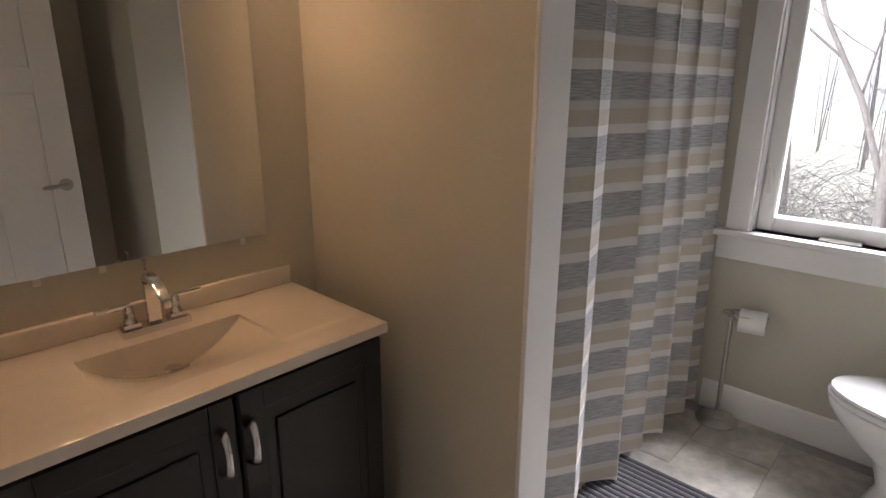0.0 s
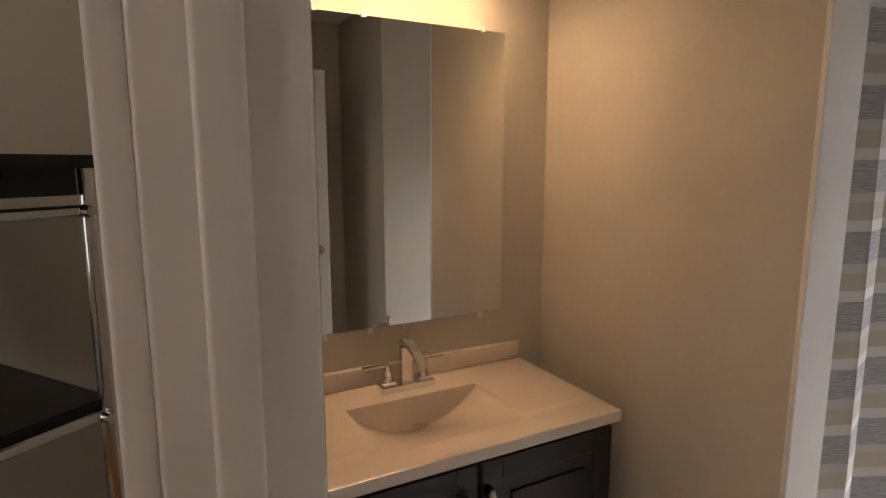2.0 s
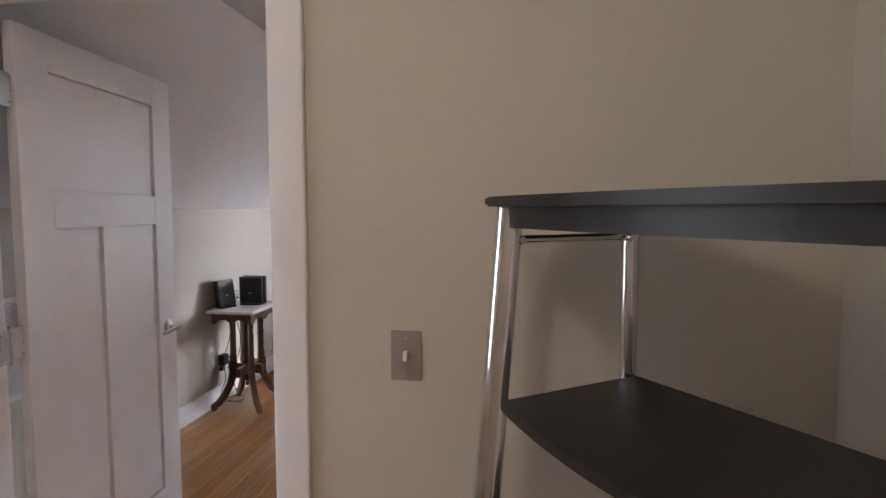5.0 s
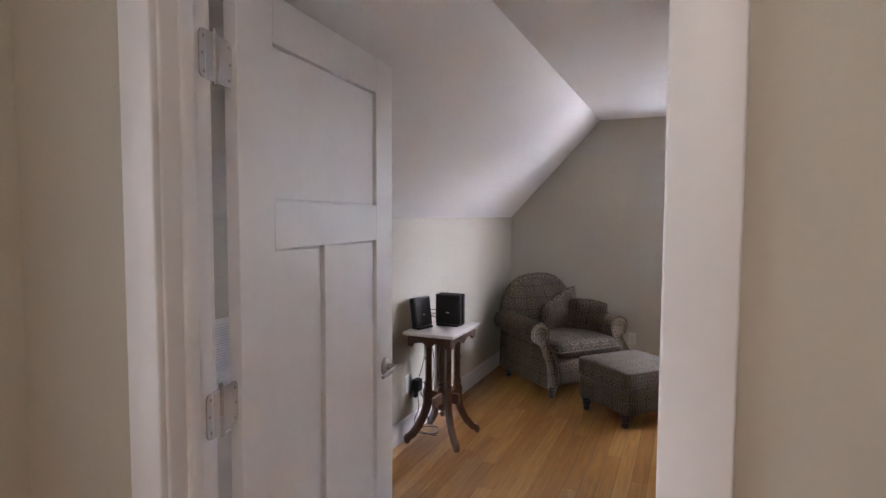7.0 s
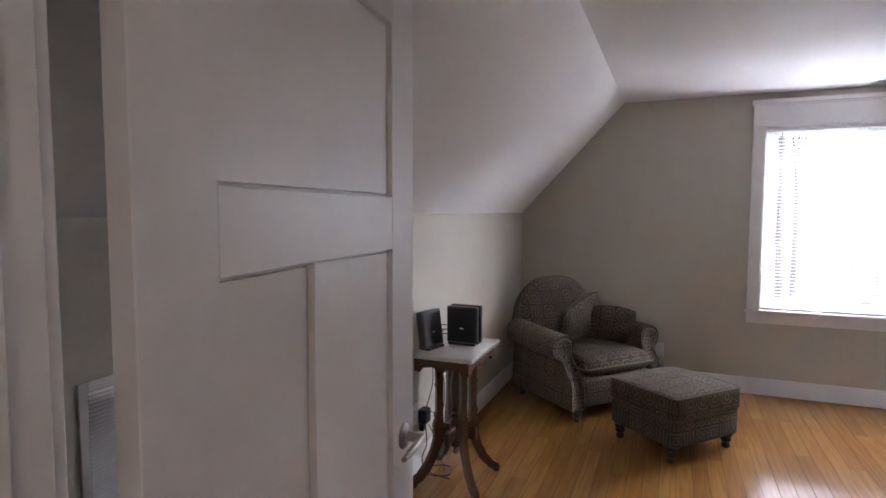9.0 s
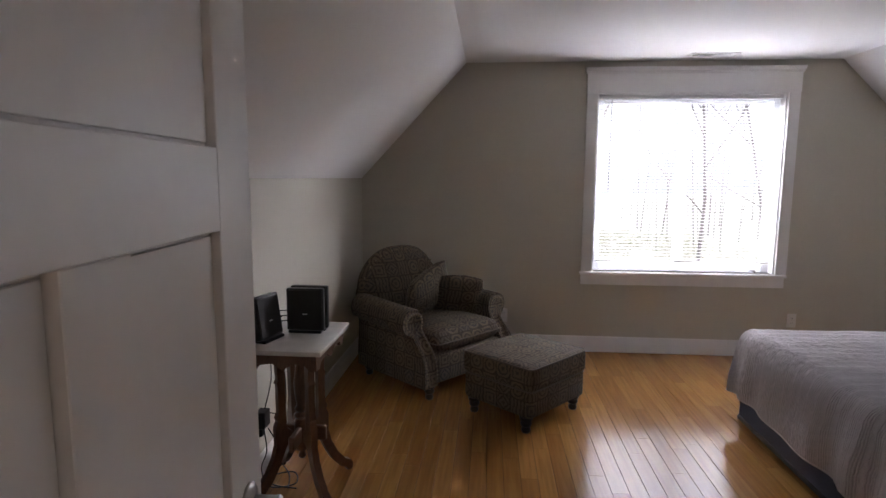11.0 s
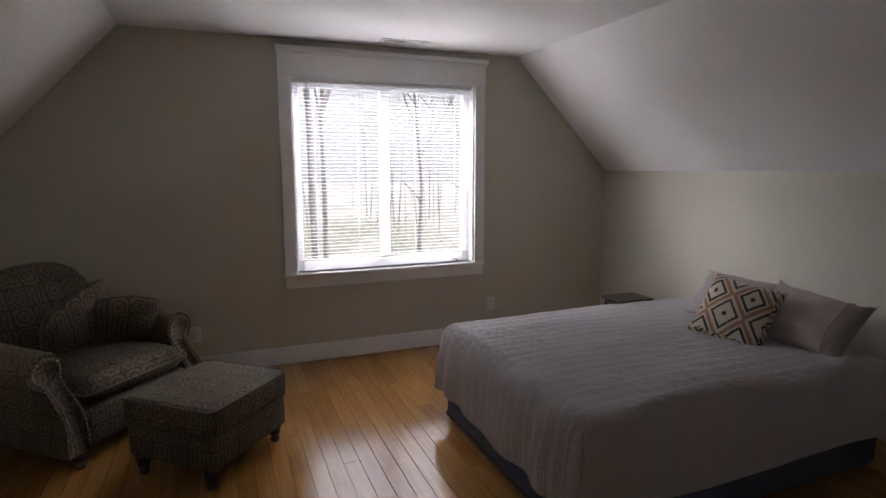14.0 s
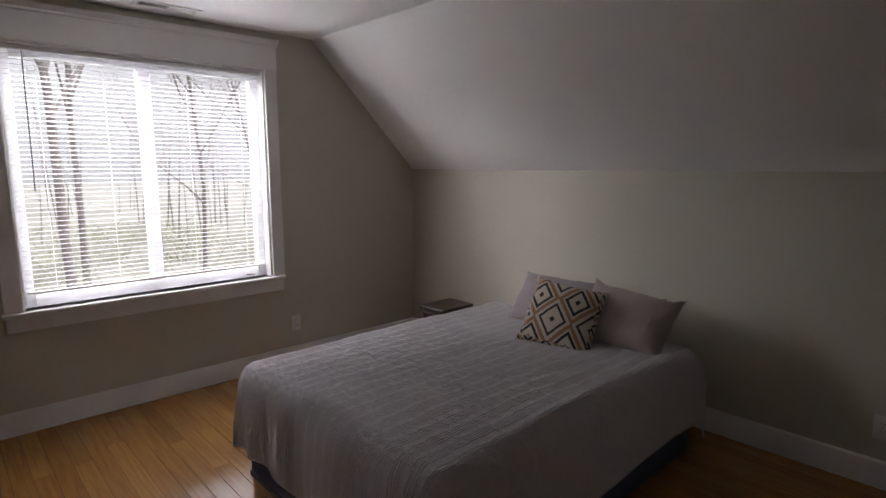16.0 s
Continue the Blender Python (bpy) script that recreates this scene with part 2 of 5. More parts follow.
def op(n, l, kind, a, b=None, c=None):
    m = n.new("ShaderNodeMath")
    m.operation = kind
    for i, v in enumerate((a, b, c)):
        if v is None:
            continue
        if isinstance(v, (int, float)):
            m.inputs[i].default_value = v
        else:
            l.new(v, m.inputs[i])
    return m.outputs[0]


def blend(n, l, fac, a, b):
    m = n.new("ShaderNodeMix")
    m.data_type = "RGBA"
    for i, v in ((0, fac), (6, a), (7, b)):
        if isinstance(v, (int, float)):
            m.inputs[i].default_value = v
        elif isinstance(v, tuple):
            m.inputs[i].default_value = (*v, 1)
        else:
            l.new(v, m.inputs[i])
    return m.outputs[2]


def noise_tex(n, l, vec, scale, detail=3):
    t = n.new("ShaderNodeTexNoise")
    t.inputs["Scale"].default_value, t.inputs["Detail"].default_value = scale, detail
    l.new(vec, t.inputs["Vector"])
    return t.outputs["Fac"]


def uv_axes(n, l):
    u = n.new("ShaderNodeUVMap")
    s = n.new("ShaderNodeSeparateXYZ")
    l.new(u.outputs[0], s.inputs[0])
    return u.outputs[0], s.outputs[0], s.outputs[1]


def relief(n, l, b, height, strength, distance):
    u = n.new("ShaderNodeBump")
    u.inputs["Strength"].default_value, u.inputs["Distance"].default_value = strength, distance
    l.new(height, u.inputs["Height"])
    l.new(u.outputs[0], b.inputs["Normal"])


def oak_material():
    """Honey oak boards under varnish: long grain, a tone for each board."""
    mat, n, l, b = nodes_of("honey_oak", 0.16)
    b.inputs["Coat Weight"].default_value, b.inputs["Coat Roughness"].default_value = 0.0, 0.14
    info, tc, mp, add = n.new("ShaderNodeObjectInfo"), n.new("ShaderNodeTexCoord"), n.new("ShaderNodeMapping"), n.new("ShaderNodeVectorMath")
    l.new(info.outputs["Random"], add.inputs[0])
    add.operation = "SCALE"
    add.inputs["Scale"].default_value = 40.0
    l.new(tc.outputs["Object"], mp.inputs["Vector"])
    l.new(add.outputs[0], mp.inputs["Location"])
    mp.inputs["Scale"].default_value = (1, 0.05, 1)
    grain = noise_tex(n, l, mp.outputs[0], 60, 6)
    cloud = noise_tex(n, l, mp.outputs[0], 9, 3)
    base = blend(n, l, info.outputs["Random"], (0.33, 0.158, 0.045), (0.45, 0.230, 0.072))
    g = n.new("ShaderNodeMapRange")
    g.inputs["From Min"].default_value, g.inputs["From Max"].default_value, g.inputs["To Min"].default_value, g.inputs["To Max"].default_value = 0.38, 0.66, 0.0, 0.38
    l.new(grain, g.inputs["Value"])
    dark = blend(n, l, g.outputs[0], base, (0.15, 0.062, 0.018))
    c = n.new("ShaderNodeMapRange")
    c.inputs["From Min"].default_value, c.inputs["From Max"].default_value, c.inputs["To Min"].default_value, c.inputs["To Max"].default_value = 0.3, 0.7, 0.0, 0.25
    l.new(cloud, c.inputs["Value"])
    l.new(blend(n, l, c.outputs[0], dark, (0.36, 0.19, 0.07)), b.inputs["Base Color"])
    l.new(op(n, l, "MULTIPLY_ADD", cloud, 0.07, 0.12), b.inputs["Roughness"])
    return mat


OAK = oak_material()
OAKGAP = material("floor_joint", (0.05, 0.024, 0.010), 0.8, grain=0.2)


def tapestry_material():
    """Woven upholstery: square panels with rings, frames and bars in browns, greys and faded blue."""
    mat, n, l, b = nodes_of("tapestry_fabric", 0.95, 0.0)
    uv, u, v = uv_axes(n, l)
    u = op(n, l, "MULTIPLY_ADD", noise_tex(n, l, uv, 45, 2), 0.020, u)
    v = op(n, l, "MULTIPLY_ADD", noise_tex(n, l, uv, 38, 2), 0.012, v)
    size = 0.105
    cu, cv = op(n, l, "DIVIDE", u, size), op(n, l, "DIVIDE", v, size)
    fu, fv = op(n, l, "SUBTRACT", op(n, l, "FRACT", cu), 0.5), op(n, l, "SUBTRACT", op(n, l, "FRACT", cv), 0.5)
    cell = n.new("ShaderNodeCombineXYZ")
    l.new(op(n, l, "FLOOR", cu), cell.inputs[0])
    l.new(op(n, l, "FLOOR", cv), cell.inputs[1])
    wn_ = n.new("ShaderNodeTexWhiteNoise")
    l.new(cell.outputs[0], wn_.inputs["Vector"])
    pick = wn_.outputs["Value"]
    rad = op(n, l, "SQRT", op(n, l, "ADD", op(n, l, "MULTIPLY", fu, fu), op(n, l, "MULTIPLY", fv, fv)))
    box_d = op(n, l, "MAXIMUM", op(n, l, "ABSOLUTE", fu), op(n, l, "ABSOLUTE", fv))
    dia = op(n, l, "ADD", op(n, l, "ABSOLUTE", fu), op(n, l, "ABSOLUTE", fv))
    rings = op(n, l, "GREATER_THAN", op(n, l, "SINE", op(n, l, "MULTIPLY", rad, 24.0)), 0.3)
    frames = op(n, l, "GREATER_THAN", op(n, l, "SINE", op(n, l, "MULTIPLY", box_d, 27.0)), 0.35)
    bars = op(n, l, "GREATER_THAN", op(n, l, "SINE", op(n, l, "MULTIPLY", op(n, l, "ADD", fu, op(n, l, "MULTIPLY", op(n, l, "GREATER_THAN", fv, 0.0), 0.07)), 26.0)), 0.2)
    diam = op(n, l, "GREATER_THAN", op(n, l, "SINE", op(n, l, "MULTIPLY", dia, 20.0)), 0.2)
    a = blend(n, l, op(n, l, "GREATER_THAN", pick, 0.35), rings, frames)
    a = blend(n, l, op(n, l, "GREATER_THAN", pick, 0.6), a, bars)
    a = blend(n, l, op(n, l, "GREATER_THAN", pick, 0.8), a, diam)
    edge = op(n, l, "GREATER_THAN", box_d, 0.455)
    light = blend(n, l, pick, (0.185, 0.145, 0.092), (0.15, 0.128, 0.092))
    dark = blend(n, l, op(n, l, "FRACT", op(n, l, "MULTIPLY", pick, 7.3)), (0.055, 0.032, 0.021), (0.045, 0.042, 0.042))
    worn = op(n, l, "MULTIPLY_ADD", noise_tex(n, l, uv, 70, 3), 1.4, 0.25)
    col = blend(n, l, op(n, l, "MULTIPLY_ADD", op(n, l, "MULTIPLY", a, worn), 0.62, 0.16), light, dark)
    col = blend(n, l, op(n, l, "MULTIPLY", edge, 0.65), col, (0.05, 0.034, 0.025))
    weave = noise_tex(n, l, uv, 420, 2)
    wear = noise_tex(n, l, uv, 9, 3)
    x = n.new("ShaderNodeVectorMath")
    x.operation = "SCALE"
    l.new(col, x.inputs[0])
    l.new(op(n, l, "MULTIPLY", op(n, l, "MULTIPLY_ADD", weave, 1.0, 0.5), op(n, l, "MULTIPLY_ADD", wear, 0.6, 0.7)), x.inputs["Scale"])
    l.new(x.outputs[0], b.inputs["Base Color"])
    relief(n, l, b, op(n, l, "MULTIPLY_ADD", a, 0.5, weave), 0.5, 0.0015)
    return mat


TAPESTRY = tapestry_material()


def quilt_material():
    """Grey cotton coverlet with clusters of fine stitched ridges along one way and faint cross stitches."""
    mat, n, l, b = nodes_of("grey_quilt", 0.9, 0.2)
    uv, u, v = uv_axes(n, l)
    warp = op(n, l, "MULTIPLY_ADD", noise_tex(n, l, uv, 4, 2), 0.05, op(n, l, "MULTIPLY_ADD", noise_tex(n, l, uv, 24, 2), 0.014, v))
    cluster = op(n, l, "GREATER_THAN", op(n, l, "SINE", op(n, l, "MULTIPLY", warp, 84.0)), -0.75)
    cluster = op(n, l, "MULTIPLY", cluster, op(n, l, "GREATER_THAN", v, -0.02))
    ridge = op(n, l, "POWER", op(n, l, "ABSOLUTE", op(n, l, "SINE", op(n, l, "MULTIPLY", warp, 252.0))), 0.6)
    cross = op(n, l, "ABSOLUTE", op(n, l, "SINE", op(n, l, "MULTIPLY", u, 330.0)))
    fine = noise_tex(n, l, uv, 300, 2)
    soft = noise_tex(n, l, uv, 26, 3)
    height = op(n, l, "ADD", op(n, l, "MULTIPLY", op(n, l, "MULTIPLY", ridge, cluster), 1.0), op(n, l, "ADD", op(n, l, "MULTIPLY", cross, 0.12), op(n, l, "ADD", op(n, l, "MULTIPLY", fine, 0.25), op(n, l, "MULTIPLY", soft, 2.2))))
    # shade painted into the colour: grooves between ridges darken beyond what the relief gives
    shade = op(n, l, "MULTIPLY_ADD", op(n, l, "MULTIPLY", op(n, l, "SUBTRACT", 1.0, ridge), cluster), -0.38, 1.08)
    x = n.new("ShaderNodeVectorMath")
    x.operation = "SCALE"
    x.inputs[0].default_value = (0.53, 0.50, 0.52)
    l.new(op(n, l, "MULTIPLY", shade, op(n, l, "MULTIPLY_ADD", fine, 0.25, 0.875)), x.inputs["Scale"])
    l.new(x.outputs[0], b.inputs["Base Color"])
    relief(n, l, b, height, 0.9, 0.009)
    return mat


QUILT = quilt_material()


def linen(name, color):
    mat, n, l, b = nodes_of(name, 0.92, 0.2)
    tc = n.new("ShaderNodeTexCoord")
    fine, wide = noise_tex(n, l, tc.outputs["Object"], 380, 2), noise_tex(n, l, tc.outputs["Object"], 6, 3)
    x = n.new("ShaderNodeVectorMath")
    x.operation = "SCALE"
    x.inputs[0].default_value = color
    l.new(op(n, l, "MULTIPLY", op(n, l, "MULTIPLY_ADD", fine, 0.3, 0.85), op(n, l, "MULTIPLY_ADD", wide, 0.2, 0.9)), x.inputs["Scale"])
    l.new(x.outputs[0], b.inputs["Base Color"])
    relief(n, l, b, op(n, l, "MULTIPLY_ADD", noise_tex(n, l, tc.outputs["Object"], 14, 3), 6.0, fine), 0.5, 0.003)
    return mat


LINEN = linen("taupe_linen", (0.40, 0.345, 0.32))
LINENB = linen("pale_mauve_linen", (0.36, 0.32, 0.325))


def diamond_material():
    """Cream cotton printed with nested diamonds in charcoal and terracotta bands between."""
    mat, n, l, b = nodes_of("diamond_print", 0.9, 0.15)
    uv, u, v = uv_axes(n, l)
    pu, pv = op(n, l, "DIVIDE", op(n, l, "ADD", u, 0.03), 0.20), op(n, l, "DIVIDE", op(n, l, "ADD", v, 0.05), 0.245)
    fu, fv = op(n, l, "SUBTRACT", op(n, l, "FRACT", pu), 0.5), op(n, l, "SUBTRACT", op(n, l, "FRACT", pv), 0.5)
    wob = op(n, l, "MULTIPLY_ADD", noise_tex(n, l, uv, 60, 2), 0.05, -0.025)
    d = op(n, l, "ADD", op(n, l, "ADD", op(n, l, "ABSOLUTE", fu), op(n, l, "ABSOLUTE", fv)), wob)

    def band(lo, hi):
        return op(n, l, "MULTIPLY", op(n, l, "GREATER_THAN", d, lo), op(n, l, "LESS_THAN", d, hi))
    col = blend(n, l, band(0.40, 0.52), (0.60, 0.53, 0.45), (0.36, 0.20, 0.115))
    col = blend(n, l, band(0.25, 0.34), col, (0.035, 0.028, 0.03))
    col = blend(n, l, op(n, l, "LESS_THAN", d, 0.075), col, (0.035, 0.028, 0.03))
    col = blend(n, l, band(0.62, 0.70), col, (0.05, 0.038, 0.04))
    col = blend(n, l, op(n, l, "GREATER_THAN", d, 0.93), col, (0.04, 0.03, 0.03))
    l.new(col, b.inputs["Base Color"])
    relief(n, l, b, noise_tex(n, l, uv, 500, 2), 0.4, 0.001)
    return mat


DIAMOND = diamond_material()


def curtain_material():
    """White cotton shower curtain with grey slub bands and beige bands, repeating down its length."""
    mat, n, l, b = nodes_of("striped_curtain", 0.85, 0.15)
    uv, u, v = uv_axes(n, l)
    t = op(n, l, "FRACT", op(n, l, "DIVIDE", op(n, l, "MULTIPLY_ADD", noise_tex(n, l, uv, 3, 1), 0.01, v), 0.182))
    sc = n.new("ShaderNodeMapping")
    sc.inputs["Scale"].default_value = (0.06, 1, 1)
    l.new(uv, sc.inputs["Vector"])
    slub = noise_tex(n, l, sc.outputs[0], 330, 3)
    hatch = op(n, l, "MULTIPLY_ADD", slub, 3.5, -1.25)
    hatch.node.use_clamp = True

    def zone(lo, hi):
        return op(n, l, "MULTIPLY", op(n, l, "GREATER_THAN", t, lo), op(n, l, "LESS_THAN", t, hi))
    grey = blend(n, l, hatch, (0.34, 0.34, 0.365), (0.60, 0.60, 0.61))
    col = blend(n, l, zone(0.16, 0.61), (0.83, 0.81, 0.79), grey)
    col = blend(n, l, zone(0.61, 0.75), col, (0.70, 0.67, 0.64))
    col = blend(n, l, zone(0.75, 1.01), col, (0.64, 0.58, 0.50))
    l.new(col, b.inputs["Base Color"])
    b.inputs["Subsurface Weight"].default_value = 0.0
    tr = n.new("ShaderNodeBsdfTranslucent")
    l.new(col, tr.inputs["Color"])
    mix = n.new("ShaderNodeMixShader")
    mix.inputs[0].default_value = 0.34
    l.new(b.outputs[0], mix.inputs[1])
    l.new(tr.outputs[0], mix.inputs[2])
    l.new(mix.outputs[0], n["Material Output"].inputs["Surface"])
    relief(n, l, b, slub, 0.35, 0.001)
    return mat


CURTAIN = curtain_material()


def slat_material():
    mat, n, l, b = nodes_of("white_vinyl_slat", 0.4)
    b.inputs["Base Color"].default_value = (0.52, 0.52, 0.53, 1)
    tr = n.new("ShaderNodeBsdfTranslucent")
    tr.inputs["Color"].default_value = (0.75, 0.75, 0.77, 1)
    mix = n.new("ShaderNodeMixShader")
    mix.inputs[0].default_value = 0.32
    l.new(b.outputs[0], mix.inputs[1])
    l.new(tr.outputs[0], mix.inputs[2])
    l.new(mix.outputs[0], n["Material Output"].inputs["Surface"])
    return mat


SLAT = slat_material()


def uv_box(me, turn=0.0):
    """Lays flat coordinates in metres on each face from the axis that it faces most."""
    layer = me.uv_layers.new(name="UVMap")
    for poly in me.polygons:
        a = [abs(c) for c in poly.normal]
        k = a.index(max(a))
        for li in poly.loop_indices:
            c = me.vertices[me.loops[li].vertex_index].co
            p = ((c.y, c.z), (c.x, c.z), (c.x, c.y))[k]
            layer.data[li].uv = p
    return me

# ---- the structure ----
# Bedroom: x -2.94 to 1.85, y 0.105 to 4.905, knee walls 1.472 high, ceiling 2.42. Hall: x -2.6 to 0, y -2.5 to 0. Bathroom: x 0.125 to 2.71, y -2.1 to -0.115.
XW, XE, YS, YN, KNEE, TOP, XL, XR = -2.94, 1.848, 0.105, 4.905, 1.472, 2.42, -2.05, 0.897
HW = -2.6
DX0, DX1, DTOP = -2.168, -1.236, 2.045
BY0, BY1 = -2.02, -1.18
WX0, WX1, WZ0, WZ1 = -0.975, 0.505, 0.70, 2.165

bm = prism([(XW - 0.02, 0), (WX0, 0), (WX0, TOP), (XL, TOP), (XW - 0.02, KNEE - 0.02)], "y", YN, YN + 0.16)
prism([(WX1, 0), (XE + 0.02, 0), (XE + 0.02, KNEE - 0.02), (XR, TOP), (WX1, TOP)], "y", YN, YN + 0.16, bm)
box(WX0, WX1, YN, YN + 0.16, 0, WZ0, 0, bm)
box(WX0, WX1, YN, YN + 0.16, WZ1, TOP, 0, bm)
solid("wall_north", bm, WALL, "grey-green painted gable wall with a window", "wall")
solid("wall_west", box(XW - 0.12, XW, YS, YN, 0, KNEE), WALL, "low grey-green painted knee wall under the slope", "wall")
solid("wall_east", box(XE, XE + 0.12, YS, YN, 0, KNEE), WALL, "low grey-green painted knee wall behind the bed", "wall")
solid("ceiling_slope_west", prism([(XW - 0.13, KNEE), (XW, KNEE), (XL, TOP), (XL, TOP + 0.12), (XL - 0.09, TOP + 0.12)], "y", YS - 0.02, YN), CEIL, "white painted sloping ceiling", "ceiling")
solid("ceiling_slope_east", prism([(XE + 0.13, KNEE), (XE + 0.13, KNEE + 0.02), (XR + 0.09, TOP + 0.12), (XR, TOP + 0.12), (XR, TOP), (XE, KNEE)], "y", YS - 0.02, YN), CEIL, "white painted sloping ceiling", "ceiling")
solid("ceiling_bedroom", box(XL, XR, YS, YN, TOP, TOP + 0.12), CEIL, "flat white painted ceiling", "ceiling")
# wall between hall and bedroom, with the doorway
bm = box(XW - 0.12, DX0, 0, YS, 0, TOP + 0.1)
box(DX1, XE + 0.12, 0, YS, 0, TOP + 0.1, 0, bm)
box(DX0, DX1, 0, YS, DTOP, TOP + 0.1, 0, bm)
solid("wall_south", bm, WALL, "beige painted wall with an open doorway", "wall")
# hall
solid("ceiling_hall", box(HW, 0, -2.6, 0, TOP, TOP + 0.1), CEIL, "white painted hall ceiling", "ceiling")
bm = box(HW - 0.12, HW, -2.6, -1.2, 0, TOP)
box(HW - 0.12, HW, -0.35, 0, 0, TOP, 0, bm)
box(HW - 0.12, HW, -1.2, -0.35, 0, 0.9, 0, bm)
box(HW - 0.12, HW, -1.2, -0.35, 2.05, TOP, 0, bm)
solid("wall_hall_west", bm, WALL, "plain beige painted hall wall", "wall")
solid("wall_hall_south", box(HW - 0.12, 0.125, -2.72, -2.6, 0, TOP), WALL, "plain beige painted hall wall", "wall")
bm = box(0, 0.105, BY1, 0, 0, TOP)
box(0, 0.105, -2.6, BY0, 0, TOP, 0, bm)
box(0, 0.105, BY0, BY1, DTOP, TOP, 0, bm)
solid("wall_hall_east", bm, WALL, "beige painted wall with the bathroom doorway", "wall")
# bathroom
BX, BN, BS = 2.706, -0.118, -2.6
TW0, TW1, TZ0, TZ1 = -1.90, -0.99, 0.86, 2.1
solid("wall_bath_north", box(0.105, BX, BN, 0, 0, TOP), WALL, "beige painted wall behind the vanity", "wall")
bm = box(BX, BX + 0.15, TW1, 0, 0, TOP)
box(BX, BX + 0.15, BS - 0.1, TW0, 0, TOP, 0, bm)
box(BX, BX + 0.15, TW0, TW1, 0, TZ0, 0, bm)
box(BX, BX + 0.15, TW0, TW1, TZ1, TOP, 0, bm)
solid("wall_bath_east", bm, WALL, "grey-green painted wall with a window", "wall")
solid("wall_bath_south", box(0.105, 1.256, BS - 0.1, BS, 0, TOP), WALL, "plain painted bathroom wall", "wall")
solid("wall_bath_pier", box(1.256, 1.80, BS - 0.1, -1.80, 0, TOP), WALL, "plain painted bathroom pier lit by the window", "wall")
solid("wall_bath_alcove", box(1.80, BX, BS - 0.1, -2.05, 0, TOP), WALL, "plain painted wall behind the toilet", "wall")
solid("wall_partition", box(1.146, 1.266, -0.944, BN, 0, TOP), WALL, "beige painted wing wall beside the vanity", "wall")
solid("trim_partition", box(1.144, 1.268, -0.957, -0.944, 0, TOP, 0.002), TRIM, "white painted board on the end of the wing wall", "trim")
solid("ceiling_bath", box(0.105, BX, BS, BN, TOP, TOP + 0.1), CEIL, "white painted bathroom ceiling", "ceiling")


# trim: baseboards, casings and window boards
def baseboard(name, x0, y0, x1, y1, depth=0.014, h=0.135):
    """A board with a stepped cap along a wall from one end to the other; the wall lies to its left."""
    d = Vector((x1 - x0, y1 - y0, 0))
    n = Vector((d.y, -d.x, 0)).normalized()
    prof = [(0, 0), (depth, 0), (depth, h - 0.03), (depth - 0.004, h - 0.022), (depth - 0.004, h - 0.014), (depth - 0.009, h - 0.004), (0.002, h), (0, h)]
    b = bmesh.new()
    a = [b.verts.new(Vector((x0, y0, z)) + n * u) for u, z in prof]
    c = [b.verts.new(Vector((x1, y1, z)) + n * u) for u, z in prof]
    b.faces.new(a), b.faces.new(c[::-1])
    for i in range(len(prof)):
        b.faces.new((a[i], a[(i + 1) % len(prof)], c[(i + 1) % len(prof)], c[i]))
    return solid(name, b, TRIM, "white painted baseboard with a moulded cap", "baseboard", smooth=30)


baseboard("baseboard_north", XW, YN, XE, YN)
baseboard("baseboard_west", XW, YS, XW, YN - 0.014)
baseboard("baseboard_east", XE, YN - 0.014, XE, YS)
baseboard("baseboard_south", XE - 0.014, YS, DX1 + 0.1, YS)
baseboard("baseboard_hall_north", DX1 + 0.1, 0, 0, 0)
baseboard("baseboard_hall_east", 0, -0.014, 0, BY1 + 0.11)
baseboard("baseboard_bath_east", BX, -0.9, BX, BS, 0.014, 0.14)


def casing(name, pieces, label):
    """Flat boards with eased edges."""
    b = bmesh.new()
    for p in pieces:
        box(*p, 0.0042, b, 3)
    return solid(name, b, TRIM, label, "door casing", smooth=35)


C = 0.09
casing("trim_bedroom_door_hall", [(DX0 - 0.074, DX0 + 0.012, -0.019, 0.0, 0, DTOP + 0.005), (DX1 - 0.036, DX1 + 0.051, -0.019, 0, 0, DTOP + 0.005),
       (DX0 - C - 0.02, DX1 + C + 0.015, -0.024, 0, DTOP + 0.005, DTOP + 0.13)], "flat white painted casing round the bedroom doorway")
casing("trim_bedroom_door_inside", [(DX0 - 0.074, DX0 + 0.012, YS, YS + 0.019, 0, DTOP + 0.005), (DX1 - 0.005, DX1 + 0.084, YS, YS + 0.019, 0, DTOP + 0.005),
       (DX0 - C - 0.02, DX1 + C + 0.015, YS, YS + 0.024, DTOP + 0.005, DTOP + 0.13)], "flat white painted casing round the bedroom doorway")
casing("jamb_bedroom_door", [(DX0, DX0 + 0.018, -0.004, YS + 0.004, 0, DTOP), (DX1 - 0.010, DX1, 0.001, YS + 0.004, 0, DTOP), (DX0 + 0.018, DX1 - 0.010, -0.004, YS + 0.004, DTOP - 0.018, DTOP),
       (DX0 + 0.018, DX0 + 0.029, 0.035, 0.068, 0, DTOP - 0.018), (DX1 - 0.014, DX1 - 0.010, 0.035, 0.068, 0, DTOP - 0.018), (DX0 + 0.029, DX1 - 0.014, 0.035, 0.068, DTOP - 0.030, DTOP - 0.018)], "white painted door jamb with its stop")
casing("trim_bath_door_hall", [(-0.026, 0, BY1 + 0.006, BY1 + 0.097, 0, DTOP + 0.005), (-0.026, 0, BY0 - 0.097, BY0 - 0.006, 0, DTOP + 0.005), (-0.03, 0, BY0 - 0.11, BY1 + 0.11, DTOP + 0.005, DTOP + 0.13)], "flat white painted casing round the bathroom doorway")
